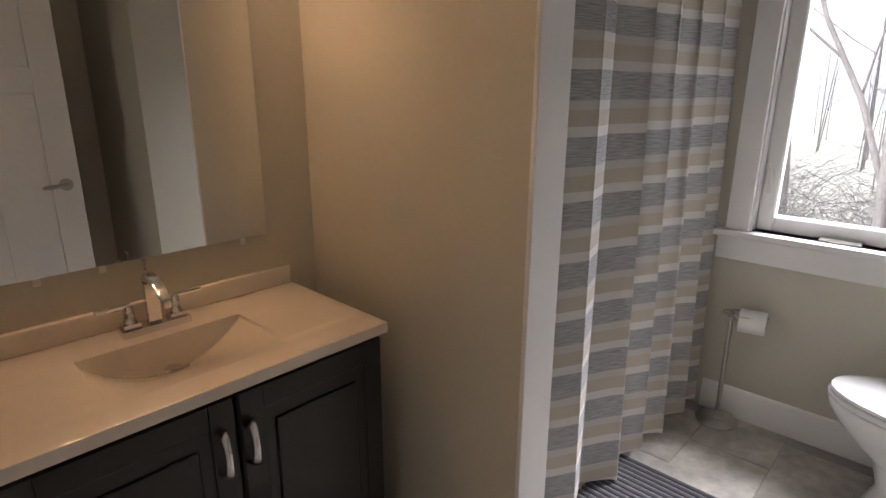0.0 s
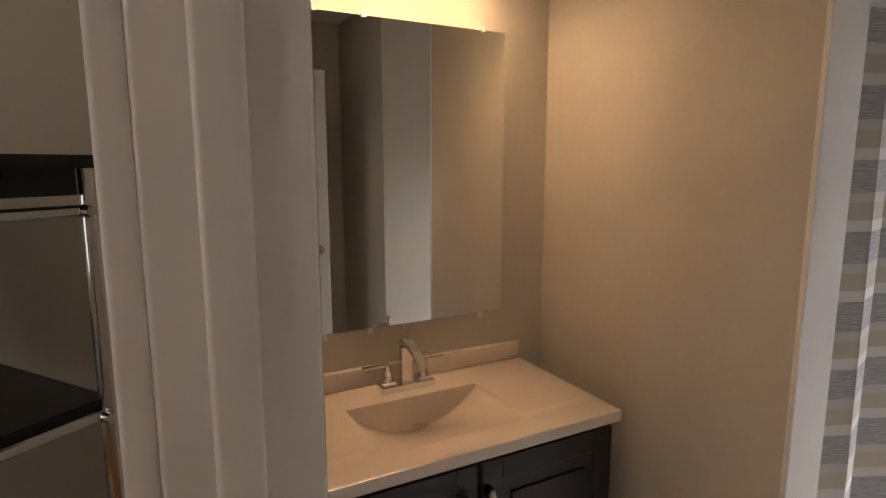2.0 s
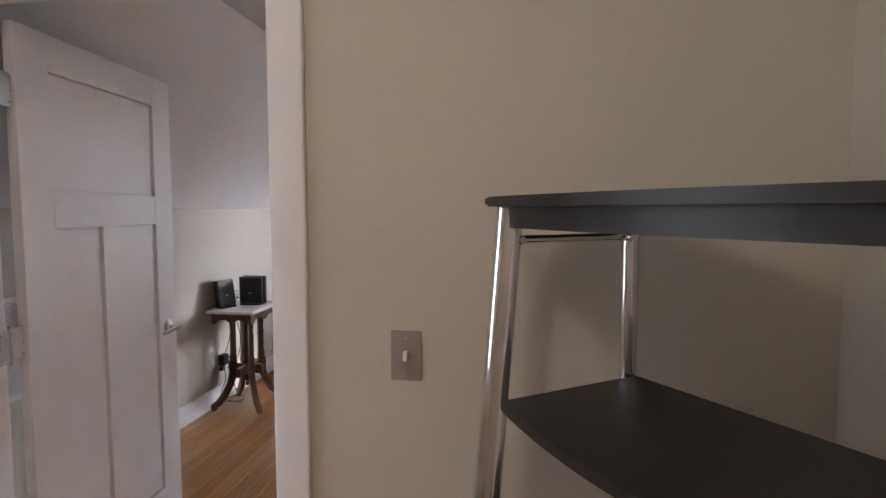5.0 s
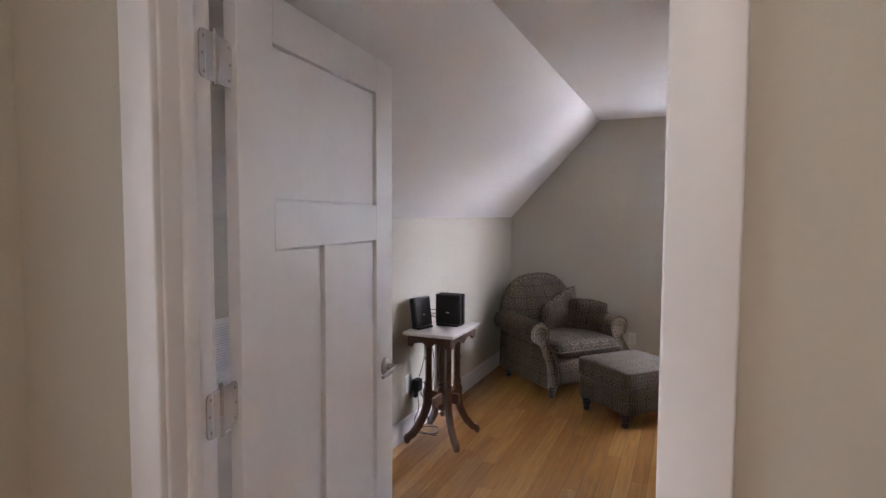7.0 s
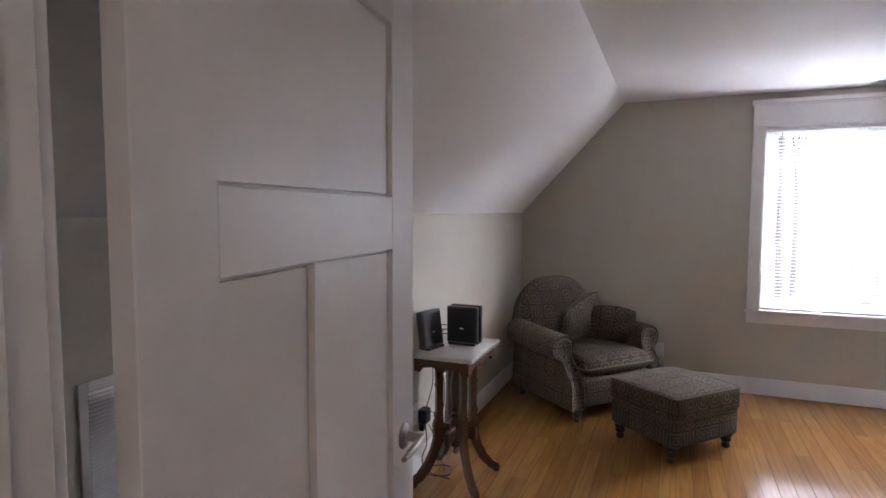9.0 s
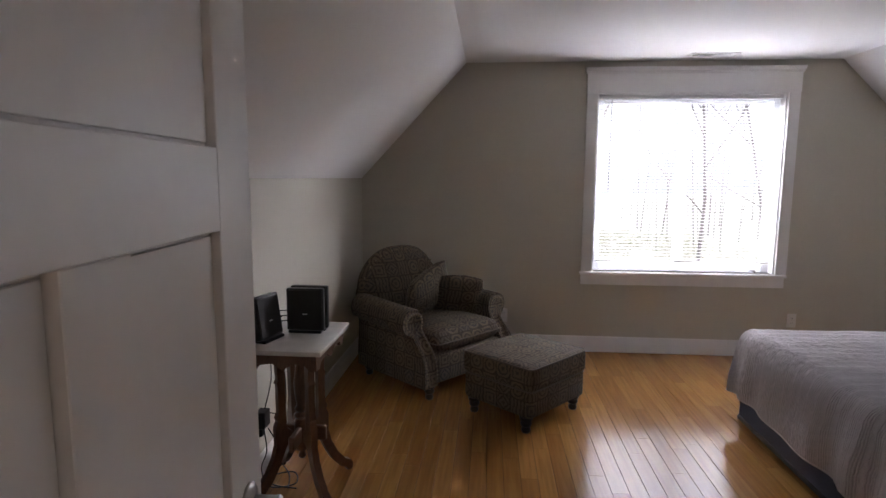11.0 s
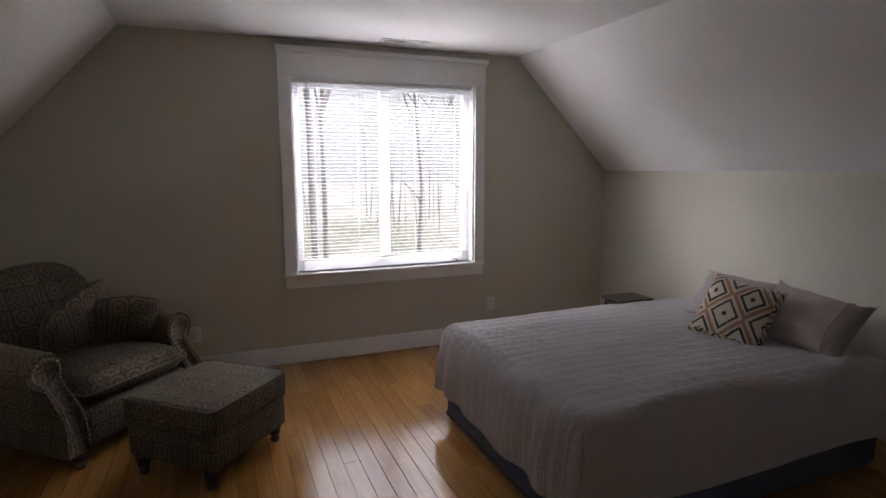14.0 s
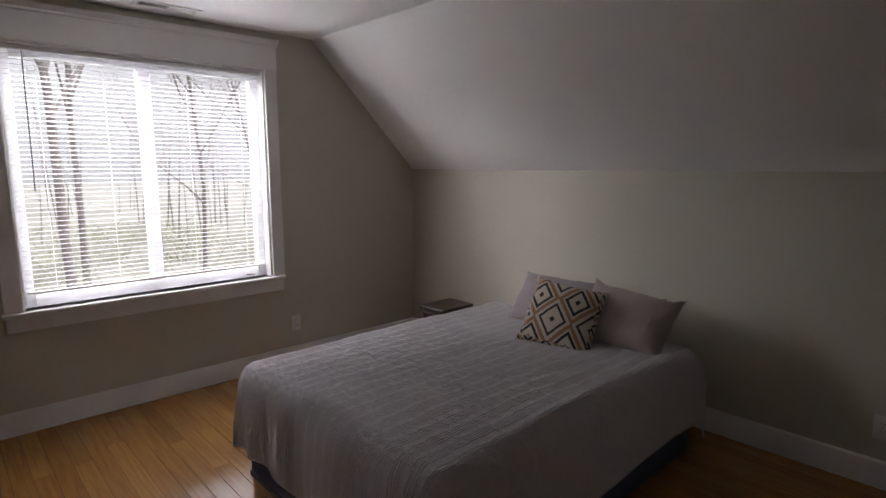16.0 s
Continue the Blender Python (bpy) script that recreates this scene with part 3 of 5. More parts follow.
casing("trim_bath_door_inside", [(0.105, 0.1115, BY1 + 0.006, BY1 + 0.097, 0, DTOP + 0.005), (0.105, 0.1115, BY0 - 0.097, BY0 - 0.006, 0, DTOP + 0.005), (0.105, 0.114, BY0 - 0.11, BY1 + 0.11, DTOP + 0.005, DTOP + 0.13)], "flat white painted casing round the bathroom doorway")
casing("jamb_bath_door", [(-0.004, 0.109, BY1 - 0.006, BY1, 0, DTOP), (0.03, 0.063, BY1 - 0.018, BY1 - 0.006, 0, DTOP - 0.018), (-0.004, 0.109, BY0, BY0 + 0.006, 0, DTOP), (-0.004, 0.109, BY0 + 0.006, BY1 - 0.006, DTOP - 0.018, DTOP)], "white painted door jamb with its stop")

# ---- windows ----


def bedroom_window():
    """The bedroom window: boards round it, a sliding frame with two panes, and its crank."""
    w = thing("window_1", pose(0, 0, 0), "white painted window with two panes and boarded trim", "window")
    w["kind"] = "structure"
    t = YN - 0.022
    part("side_casing", box(WX0 - 0.088, WX0, t, YN, WZ0, WZ1, 0.002), TRIM, w)
    part("side_casing", box(WX1, WX1 + 0.088, t, YN, WZ0, WZ1, 0.002), TRIM, w)
    part("head_board", box(WX0 - 0.09, WX1 + 0.09, t - 0.004, YN, WZ1 + 0.0, WZ1 + 0.155, 0.002), TRIM, w)
    b = box(WX0 - 0.10, WX1 + 0.10, t - 0.012, YN, WZ1 + 0.155, WZ1 + 0.172, 0.003)
    prism([(YN, WZ1 + 0.172), (t - 0.012, WZ1 + 0.172), (t - 0.03, WZ1 + 0.195), (t - 0.03, WZ1 + 0.203), (YN, WZ1 + 0.203)], "x", WX0 - 0.105, WX1 + 0.105, b)
    part("head_cap", b, TRIM, w)
    part("sill", box(WX0 - 0.10, WX1 + 0.085, YN - 0.045, YN + 0.12, WZ0 - 0.024, WZ0, 0.005, None, 2), TRIM, w)
    part("apron", box(WX0 - 0.088, WX1 + 0.075, t, YN, WZ0 - 0.11, WZ0 - 0.024, 0.002), TRIM, w)
    b = box(WX0, WX0 + 0.012, YN, YN + 0.16, WZ0, WZ1)
    box(WX1 - 0.012, WX1, YN, YN + 0.16, WZ0, WZ1, 0, b)
    box(WX0 + 0.012, WX1 - 0.012, YN, YN + 0.16, WZ1 - 0.012, WZ1, 0, b)
    part("reveal", b, TRIM, w)
    x0, x1, z0, z1, m = WX0 + 0.012, WX1 - 0.012, WZ0, WZ1 - 0.012, -0.245
    b = box(x0, x0 + 0.055, YN + 0.08, YN + 0.14, z0, z1, 0.004)
    box(x1 - 0.055, x1, YN + 0.08, YN + 0.14, z0, z1, 0.004, b)
    box(x0 + 0.055, x1 - 0.055, YN + 0.08, YN + 0.14, z0, z0 + 0.075, 0.004, b)
    box(x0 + 0.055, x1 - 0.055, YN + 0.08, YN + 0.14, z1 - 0.055, z1, 0.004, b)
    # translucent slat vinyl makes frame and mullion glow, imitating glare round the panes
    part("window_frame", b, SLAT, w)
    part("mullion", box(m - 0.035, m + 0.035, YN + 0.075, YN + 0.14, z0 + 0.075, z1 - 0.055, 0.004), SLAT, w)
    for a, c in ((x0 + 0.055, m - 0.035), (m + 0.035, x1 - 0.055)):
        p = part("pane", box(a, c, YN + 0.105, YN + 0.109, z0 + 0.075, z1 - 0.055), GLASS, w)
        p.visible_shadow = False
    b = lathe([(0.012, 0), (0.012, 0.02), (0.006, 0.022)], 10, None, (x1 - 0.11, YN + 0.06, z0))
    tube([(x1 - 0.11, YN + 0.06, z0 + 0.02), (x1 - 0.16, YN + 0.05, z0 + 0.028)], 0.006, 8, b)
    part("crank", b, NICKEL, w, "small metal crank")


bedroom_window()


def blind():
    """Narrow white slats on cords between a head rail and a bottom rail."""
    y = YN + 0.045
    t = thing("window_blind", pose(0, y, 0), "white narrow-slatted blind lowered over the window", "blind")
    part("head_rail", box(WX0 + 0.016, WX1 - 0.016, -0.018, 0.018, 2.125, 2.15, 0.003), TRIM, t)
    part("bottom_rail", box(WX0 + 0.03, WX1 - 0.03, -0.012, 0.012, 0.782, 0.796, 0.003), PLATE, t)
    me = None
    for i in range(49):
        z = 0.815 + i * 0.0268
        if me is None:
            b = bmesh.new()
            rows = []
            for k in range(5):
                s = k / 4 * 2 - 1
                a = radians(3)
                h = 0.0022 * (1 - s * s)
                yy, zz = s * 0.0115 * math.cos(a) + h * math.sin(a), -s * 0.0115 * math.sin(a) + h
                rows.append([b.verts.new((x, yy, zz)) for x in (WX0 + 0.026, WX1 - 0.026)])
            for p, q in zip(rows, rows[1:]):
                b.faces.new((p[0], p[1], q[1], q[0]))
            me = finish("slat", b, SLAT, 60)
        o = new("slat", me)
        o.parent = t
        o.matrix_basis = pose(0, 0, z, random.uniform(-1.5, 1.5), random.uniform(-0.08, 0.08), 0)
    for x in (-0.80, -0.47, 0.0, 0.35):
        part("cord", tube([(x, 0.013, 0.79), (x, 0.013, 2.13)], 0.0011, 5), PLATE, t)
    part("tilt_wand", tube([(-0.855, -0.02, 2.12), (-0.86, -0.022, 1.37)], 0.0035, 8), material("grey_wand", (0.16, 0.16, 0.17), 0.3, stain=0.1), t, "thin grey plastic wand")


blind()


def bath_window():
    w = thing("window_2", pose(0, 0, 0), "white painted bathroom window with a lever catch", "window")
    w["kind"] = "structure"
    x = BX - 0.02
    part("side_casing", box(x, BX, TW1 - 0.005, TW1 + 0.085, TZ0, TZ1, 0.002), TRIM, w)
    part("side_casing", box(x, BX, TW0 - 0.085, TW0 + 0.005, TZ0, TZ1, 0.002), TRIM, w)
    part("head_board", box(x - 0.004, BX, TW0 - 0.09, TW1 + 0.09, TZ1, TZ1 + 0.13, 0.002), TRIM, w)
    part("sill", box(BX - 0.05, BX + 0.1, TW0 - 0.09, TW1 + 0.125, TZ0 - 0.028, TZ0, 0.005, None, 2), TRIM, w)
    part("apron", box(x, BX, TW0 - 0.085, TW1 + 0.112, TZ0 - 0.13, TZ0 - 0.028, 0.002), TRIM, w)
    b = box(BX, BX + 0.15, TW1 - 0.012, TW1, TZ0, TZ1)
    box(BX, BX + 0.15, TW0, TW0 + 0.012, TZ0, TZ1, 0, b)
    part("reveal", b, TRIM, w)
    b = box(BX + 0.05, BX + 0.11, TW1 - 0.075, TW1 - 0.012, TZ0, TZ1, 0.006)
    box(BX + 0.05, BX + 0.11, TW0 + 0.012, TW0 + 0.075, TZ0, TZ1, 0.006, b)
    box(BX + 0.05, BX + 0.11, TW0 + 0.075, TW1 - 0.075, TZ0, TZ0 + 0.065, 0.006, b)
    box(BX + 0.05, BX + 0.11, TW0 + 0.075, TW1 - 0.075, TZ1 - 0.065, TZ1, 0.006, b)
    part("window_frame", b, TRIM, w)
    p = part("pane", box(BX + 0.078, BX + 0.082, TW0 + 0.075, TW1 - 0.075, TZ0 + 0.065, TZ1 - 0.065), GLASS, w)
    p.visible_shadow = False
    b = box(BX + 0.035, BX + 0.05, TW1 - 0.052, TW1 - 0.03, 1.02, 1.12, 0.005, None, 2)
    box(BX + 0.022, BX + 0.035, TW1 - 0.048, TW1 - 0.034, 1.06, 1.13, 0.004, b, 2)
    part("catch", b, PLATE, w, "white lever catch")
    part("crank", box(BX + 0.0, BX + 0.045, -1.38, -1.24, TZ0 + 0.002, TZ0 + 0.012, 0.003), NICKEL, w, "folded metal crank")


bath_window()


def hall_window():
    w = thing("window_3", pose(HW, 0, 0), "white framed hall window that lights the landing", "window")
    b = box(-0.10, 0.018, -1.29, -1.2, 0.81, 2.14, 0.003)
    box(-0.10, 0.018, -0.35, -0.26, 0.81, 2.14, 0.003, b)
    box(-0.10, 0.018, -1.2, -0.35, 2.05, 2.14, 0.003, b)
    box(-0.10, 0.03, -1.2, -0.35, 0.81, 0.9, 0.003, b)
    part("window_frame", b, TRIM, w)
    p = part("pane", box(-0.065, -0.061, -1.2, -0.35, 0.9, 2.05), GLASS, w)
    p.visible_shadow = False


hall_window()

# ---- doors ----


def door(name, m, width, label, jamb=None):
    """A three-panel door: one wide panel over two tall ones, with hinges and a lever on each side. Local x runs from the hinge."""
    d = thing(name, m, label, "door")
    d["kind"] = "structure"
    h, th, st = 2.02, 0.035, 0.132
    mid = width / 2
    part("stile", box(0, st, -th, 0, 0.012, h, 0.0015), DOORW, d)
    part("stile", box(width - st, width, -th, 0, 0.012, h, 0.0015), DOORW, d)
    part("top_rail", box(st, width - st, -th, 0, 1.903, h, 0.0015), DOORW, d)
    part("lock_rail", box(st, width - st, -th, 0, 1.403, 1.522, 0.0015), DOORW, d)
    part("bottom_rail", box(st, width - st, -th, 0, 0.012, 0.24, 0.0015), DOORW, d)
    part("mullion", box(mid - 0.055, mid + 0.055, -th, 0, 0.24, 1.403, 0.0015), DOORW, d)
    for x0, x1, z0, z1 in ((st, width - st, 1.522, 1.903), (st, mid - 0.055, 0.24, 1.403), (mid + 0.055, width - st, 0.24, 1.403)):
        back = part("panel", box(x0 - 0.004, x1 + 0.004, -th + 0.0165, -0.0165, z0 - 0.004, z1 + 0.004), DOORW, d)
        part("panel_field", box(x0 + 0.006, x1 - 0.006, -th + 0.011, -0.011, z0 + 0.006, z1 - 0.006, 0.001), DOORW, back)
    if jamb:
        pin, on_jamb, on_edge = Vector((-2.157, 0.136, 0)), Vector((jamb + 0.002, 0.086, 0)), m @ Vector((-0.0015, -0.022, 0))
    else:
        pin, on_jamb, on_edge = m @ Vector((-0.012, -0.016, 0)), m @ Vector((-0.014, 0.016, 0)), m @ Vector((-0.001, -0.034, 0))
    for z in (0.22, 1.065, 1.815):
        b = lathe([(0.004, -0.056), (0.0068, -0.050), (0.0068, -0.031), (0.0062, -0.030), (0.0068, -0.029), (0.0068, -0.011), (0.0062, -0.010), (0.0068, -0.009), (0.0068, 0.029), (0.0062, 0.030), (0.0068, 0.031), (0.0068, 0.050), (0.0045, 0.052), (0.0055, 0.058), (0.002, 0.061)], 14, None, (pin.x, pin.y, z))
        b.transform(m.inverted())
        hinge = part("hinge", b, NICKEL, d, "satin nickel butt hinge with rounded leaves", 40)
        for far in (on_jamb, on_edge):
            run = far - pin
            u, r = run.length, 0.015
            flat = [(0.004, -0.05)] + [(u - r + r * math.sin(radians(q)), -0.05 + r - r * math.cos(radians(q))) for q in (0, 22, 45, 68, 90)] + [(u - r + r * math.cos(radians(q)), 0.05 - r + r * math.sin(radians(q))) for q in (0, 22, 45, 68, 90)] + [(0.004, 0.05)]
            at = m.inverted() @ Matrix.Translation((pin.x, pin.y, z)) @ Matrix.Rotation(math.atan2(run.y, run.x), 4, "Z")
            leaf = prism(flat, "y", -0.0013, 0.0013)
            leaf.transform(at)
            part("leaf", leaf, NICKEL, hinge)
            for su, sz in ((u - 0.014, 0.035), (u - 0.009, 0.0), (u - 0.014, -0.035)):
                head = lathe([(0.0036, -0.0019), (0.0036, 0.0019)], 8, None, (su, 0, sz), "y")
                head.transform(at)
                part("screw", head, NAIL, hinge)
    for s, y0 in ((1, 0.0), (-1, -th)):
        b = lathe([(0.032, 0), (0.032, 0.004), (0.027, 0.009), (0.012, 0.012), (0.011, 0.045), (0.0115, 0.052)], 20, None, (0, 0, 0), "y")
        for v in b.verts:
            v.co.y *= s
            v.co += Vector((width - 0.068, y0, 0.945))
        tube([(width - 0.062, y0 + s * 0.047, 0.946), (width - 0.10, y0 + s * 0.05, 0.947), (width - 0.15, y0 + s * 0.048, 0.943), (width - 0.182, y0 + s * 0.046, 0.940)], [0.008, 0.0085, 0.008, 0.006], 10, b, 1.35)
        part("lever_handle", b, NICKEL, d, "satin nickel lever handle", 40)
    part("latch", box(width - 0.001, width + 0.0012, -0.030, -0.006, 0.915, 0.975), NICKEL, d)
    return d


door("door_1", pose(-2.197, 0.201, 0, 0, 0, 95.13), 0.844, "white three-panel door standing wide open into the bedroom", DX0 + 0.018)
door("door_2", pose(0.150, -2.022, 0, 0, 0, -1.0), 0.835, "white three-panel door folded back beside the bathroom wall")

# ---- bedroom furniture ----


def bed():
    """A low bed: blue-grey wrapped base, mattress and a quilt that hangs over foot and sides."""
    t = thing("bed", pose(0.77, 2.92, 0), "low wide bed on a slate-blue wrapped base", "bed")
    part("base", box(-1.045, 0.76, -0.675, 0.70, 0.0, 0.27, 0.03, None, 3), NAVY, t, "slate-blue fabric base", 40)
    part("mattress", box(-0.99, 0.77, -0.63, 0.65, 0.27, 0.555, 0.08, None, 4), LINENB, t, "", 60)
    part("rail", box(-1.05, -1.03, -0.65, 0.69, 0.0, 0.03, 0.004), BLACK, t)
    q = thing("bed_quilt", pose(0.77, 2.92, 0), "grey stitched quilt spread over the bed, hanging in folds", "quilt")
    lx0, lx1, ly0, ly1 = -1.0, 0.84, -0.64, 0.66
    nu, nv, drop_f, drop_s, r = 170, 150, 0.47, 0.45, 0.12
    uu = [i / nu for i in range(nu + 1)]
    total_u, total_v = drop_f + (lx1 - lx0), 2 * drop_s + (ly1 - ly0)
    b = bmesh.new()
    uvs, grid = {}, []

    def bend(s, edge):
        """Distance past an edge turned into (out, down): a rounded fold."""
        if s <= 0:
            return s, 0.0
        a = min(s / r, math.pi / 2)
        return r * math.sin(a) * 0.6, r * (1 - math.cos(a)) + max(0.0, s - r * math.pi / 2)
    for i in range(nu + 1):
        row = []
        for j in range(nv + 1):
            su = -drop_f + total_u * i / nu
            sv = -drop_s + total_v * j / nv
            over_f = -su
            dx, dzf = bend(over_f, 0)
            x = lx0 - dx if over_f > 0 else lx0 + su
            if sv < 0:
                o, dz = bend(-sv, 0)
                y, dzs = ly0 - o, dz
            elif sv > ly1 - ly0:
                o, dz = bend(sv - (ly1 - ly0), 0)
                y, dzs = ly1 + o, dz
            else:
                y, dzs = ly0 + sv, 0.0
            hang = max(dzf, dzs)
            if dzf > 0 and dzs > 0:
                hang = math.hypot(dzf, dzs) if math.hypot(dzf, dzs) < 0.42 else 0.42 + 0.1 * (math.hypot(dzf, dzs) - 0.42)
                pull = min(dzf, dzs)
                x += 0.25 * pull
                y += (0.25 if sv < 0 else -0.25) * pull
            z = 0.583 - hang
            if dzf > 0.01:
                f = min(1.0, dzf / 0.3)
                x += f * (0.016 * math.sin(sv * 21 + 1.5 * math.sin(sv * 5)) + 0.022 * noise.noise(Vector((sv * 4, dzf * 2, 1.0)))) - 0.035 * f
                z += 0.03 * f * noise.noise(Vector((sv * 2.2, 4.0, 0.0)))
            if dzs > 0.01:
                f = min(1.0, dzs / 0.3)
                k = -1 if sv < 0 else 1
                f *= 1 - 0.9 * min(1.0, max(0.0, (su - (lx1 - lx0) + 0.3) / 0.3))
                y += k * f * (0.012 * math.sin(su * 9 + 2 * math.sin(su * 3.1)) + 0.02 * noise.noise(Vector((su * 3, dzs * 2, 7.0))) + 0.02)
                z += 0.045 * f * noise.noise(Vector((su * 1.7, 9.0, 2.0)))
            if hang < 0.02:
                z += 0.010 * noise.noise(Vector((x * 2.2, y * 2.2, 0.3))) + 0.006 * noise.noise(Vector((x * 6, y * 9, 5.0))) + 0.003 * noise.noise(Vector((x * 15, y * 22, 2.0)))
            head = min(1.0, max(0.0, (su - (lx1 - lx0) + 0.16) / 0.16))
            z -= 0.13 * head ** 2.2
            row.append(b.verts.new((x, y, max(z, 0.035))))
            uvs[row[-1]] = (su, sv)
        grid.append(row)
    b.verts.index_update()
    layer = b.loops.layers.uv.new("UVMap")
    for i in range(nu):
        for j in range(nv):
            f = b.faces.new((grid[i][j], grid[i + 1][j], grid[i + 1][j + 1], grid[i][j + 1]))
            f.smooth = True
            for loop in f.loops:
                loop[layer].uv = uvs[loop.vert]
    hem = [tuple(grid[i][0].co) for i in range(nu, -1, -3)] + [tuple(grid[0][j].co) for j in range(2, nv, 3)] + [tuple(grid[i][nv].co) for i in range(0, nu + 1, 3)]
    part("binding", tube(hem, 0.0045, 6), QUILT, q, "stitched edge binding", 60)
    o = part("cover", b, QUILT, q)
    mod = o.modifiers.new("thickness", "SOLIDIFY")
    mod.thickness, mod.offset = 0.006, -1.0
    return t


bed()


def pillow(name, m, w, h, d, mat, label, seed, seam=None, ears=0.0):
    t = thing(name, m, label, "pillow")
    b = cushion(w, h, d, None, (0, 0, 0), 18, 3.0, 0.5, 0.012, seed)
    for v in b.verts:
        u, s = v.co.x / (w / 2), v.co.y / (h / 2)
        k = 1 - 0.09 * (1 - abs(u) ** 4) * abs(s) ** 3
        v.co.y *= k
        v.co.x *= 1 - 0.07 * (1 - abs(s) ** 4) * abs(u) ** 3
        if ears:
            v.co.y += ears * max(0.0, (abs(u) - 0.75)) * (1 if s > 0.7 else 0)
    me = finish("cover", b, mat, 80)
    uv_box(me)
    o = new("cover", me)
    o.parent = t
    if seam:
        pts = [(seam * w / 2 + 0.004 * math.sin(k), (k / 12 * 2 - 1) * h / 2 * 0.94, 0.004 + d / 2 * 0.86 * max(0, 1 - abs(k / 12 * 2 - 1) ** 3) ** 0.6) for k in range(13)]
        part("flange_seam", tube(pts, 0.004, 6), LINENB, t, "raised flange seam")
    return t


def set_up(x, y, z, face, lean, roll):
    """A pillow on its edge: its front turned to the compass way face (degrees from +x), leaning back by lean, turned in its own plane by roll."""
    return Matrix.Translation((x, y, z)) @ Matrix.Rotation(radians(face), 4, "Z") @ Matrix.Rotation(radians(90 - lean), 4, "Y") @ Matrix.Rotation(radians(90 + roll), 4, "Z")


pillow("bed_pillow", set_up(1.36, 3.02, 0.705, 182, 38, 0), 0.54, 0.34, 0.16, LINENB, "pale mauve linen pillow propped against the wall", 3)
pillow("bed_pillow", set_up(1.335, 2.545, 0.70, 188, 42, -7), 0.52, 0.36, 0.17, LINEN, "taupe linen pillow with a stitched flange, propped up", 8, 0.62, 0.08)
pillow("throw_pillow", set_up(1.10, 2.775, 0.715, 205, 36, -10), 0.40, 0.39, 0.13, DIAMOND, "cream throw pillow printed with charcoal and terracotta diamonds", 5)


def nightstand():
    t = thing("nightstand", pose(1.315, 3.90, 0), "small dark brown wooden nightstand behind the bed", "nightstand")
    part("top", box(-0.15, 0.15, -0.12, 0.12, 0.51, 0.535, 0.006, None, 2), DARKWOOD, t)
    part("body", box(-0.13, 0.13, -0.10, 0.10, 0.26, 0.51, 0.003), DARKWOOD, t)
    for x in (-0.115, 0.115):
        for y in (-0.085, 0.085):
            part("leg", box(x - 0.015, x + 0.015, y - 0.015, y + 0.015, 0, 0.26, 0.002), DARKWOOD, t)
    part("drawer_front", box(-0.142, -0.13, -0.09, 0.09, 0.33, 0.49, 0.003), DARKWOOD, t)
    part("knob", lathe([(0.006, 0), (0.006, 0.012), (0.013, 0.02), (0.010, 0.028)], 10, None, (0, 0, 0), "x"), NAIL, t, "", 50, pose(-0.142, 0, 0.41, 0, 0, 180))


nightstand()


def foot_profile(h):
    return [(0.018, 0), (0.024, 0.004), (0.028, 0.02), (0.022, 0.034), (0.017, 0.038), (0.030, 0.045), (0.034, 0.058), (0.030, 0.070), (0.022, 0.075), (0.038, 0.082), (0.040, h)]


def upholstered(name, bm_, t, label="", smooth=60):
    me = finish(name, bm_, TAPESTRY, smooth)
    uv_box(me)
    o = new(name, me)
    o.parent = t
    return tagged(o, label)


def soft_box(x0, x1, y0, y1, z0, z1, r=0.035, seg=4, cuts=0):
    return box(x0, x1, y0, y1, z0, z1, r, None, seg)


def piping(points, r, t, mat=None):
    return part("piping", tube(points + points[:1], r, 6), mat or TAPEDGE, t, "", 60)


TAPEDGE = material("fabric_piping", (0.15, 0.125, 0.10), 0.9, grain=0.3, scale=300, bump=0.4, bump_scale=500)


def rounded_loop(w, d, z, r=0.04, n=5):
    pts = []
    for cx, cy, a0 in ((w / 2 - r, d / 2 - r, 0), (-w / 2 + r, d / 2 - r, 90), (-w / 2 + r, -d / 2 + r, 180), (w / 2 - r, -d / 2 + r, 270)):
        for k in range(n + 1):
            a = radians(a0 + 90 * k / n)
            pts.append((cx + r * math.cos(a), cy + r * math.sin(a), z))
    return pts


def ottoman():
    t = thing("ottoman", pose(-1.602, 3.605, 0, 0, 0, 49), "square upholstered ottoman in patterned tapestry on turned feet", "ottoman")
    w, d = 0.585, 0.545
    upholstered("skirt", soft_box(-w / 2 + 0.008, w / 2 - 0.008, -d / 2 + 0.008, d / 2 - 0.008, 0.095, 0.265, 0.03), t)
    b = soft_box(-w / 2, w / 2, -d / 2, d / 2, 0.262, 0.405, 0.032, 4)
    bmesh.ops.subdivide_edges(b, edges=[e for e in b.edges if e.calc_length() > 0.2], cuts=10, use_grid_fill=True)
    for v in b.verts:
        if v.co.z > 0.39:
            v.co.z += 0.018 * (1 - (2 * v.co.x / w) ** 2) * (1 - (2 * v.co.y / d) ** 2)
    upholstered("seat", b, t)
    piping(rounded_loop(w - 0.006, d - 0.006, 0.398), 0.0055, t)
    piping(rounded_loop(w - 0.01, d - 0.01, 0.264), 0.0045, t)
    for x in (-0.245, 0.245):
        for y in (-0.205, 0.205):
            part("foot", lathe(foot_profile(0.10), 16, None, (x, y, 0)), DARKWOOD, t, "", 50)


ottoman()


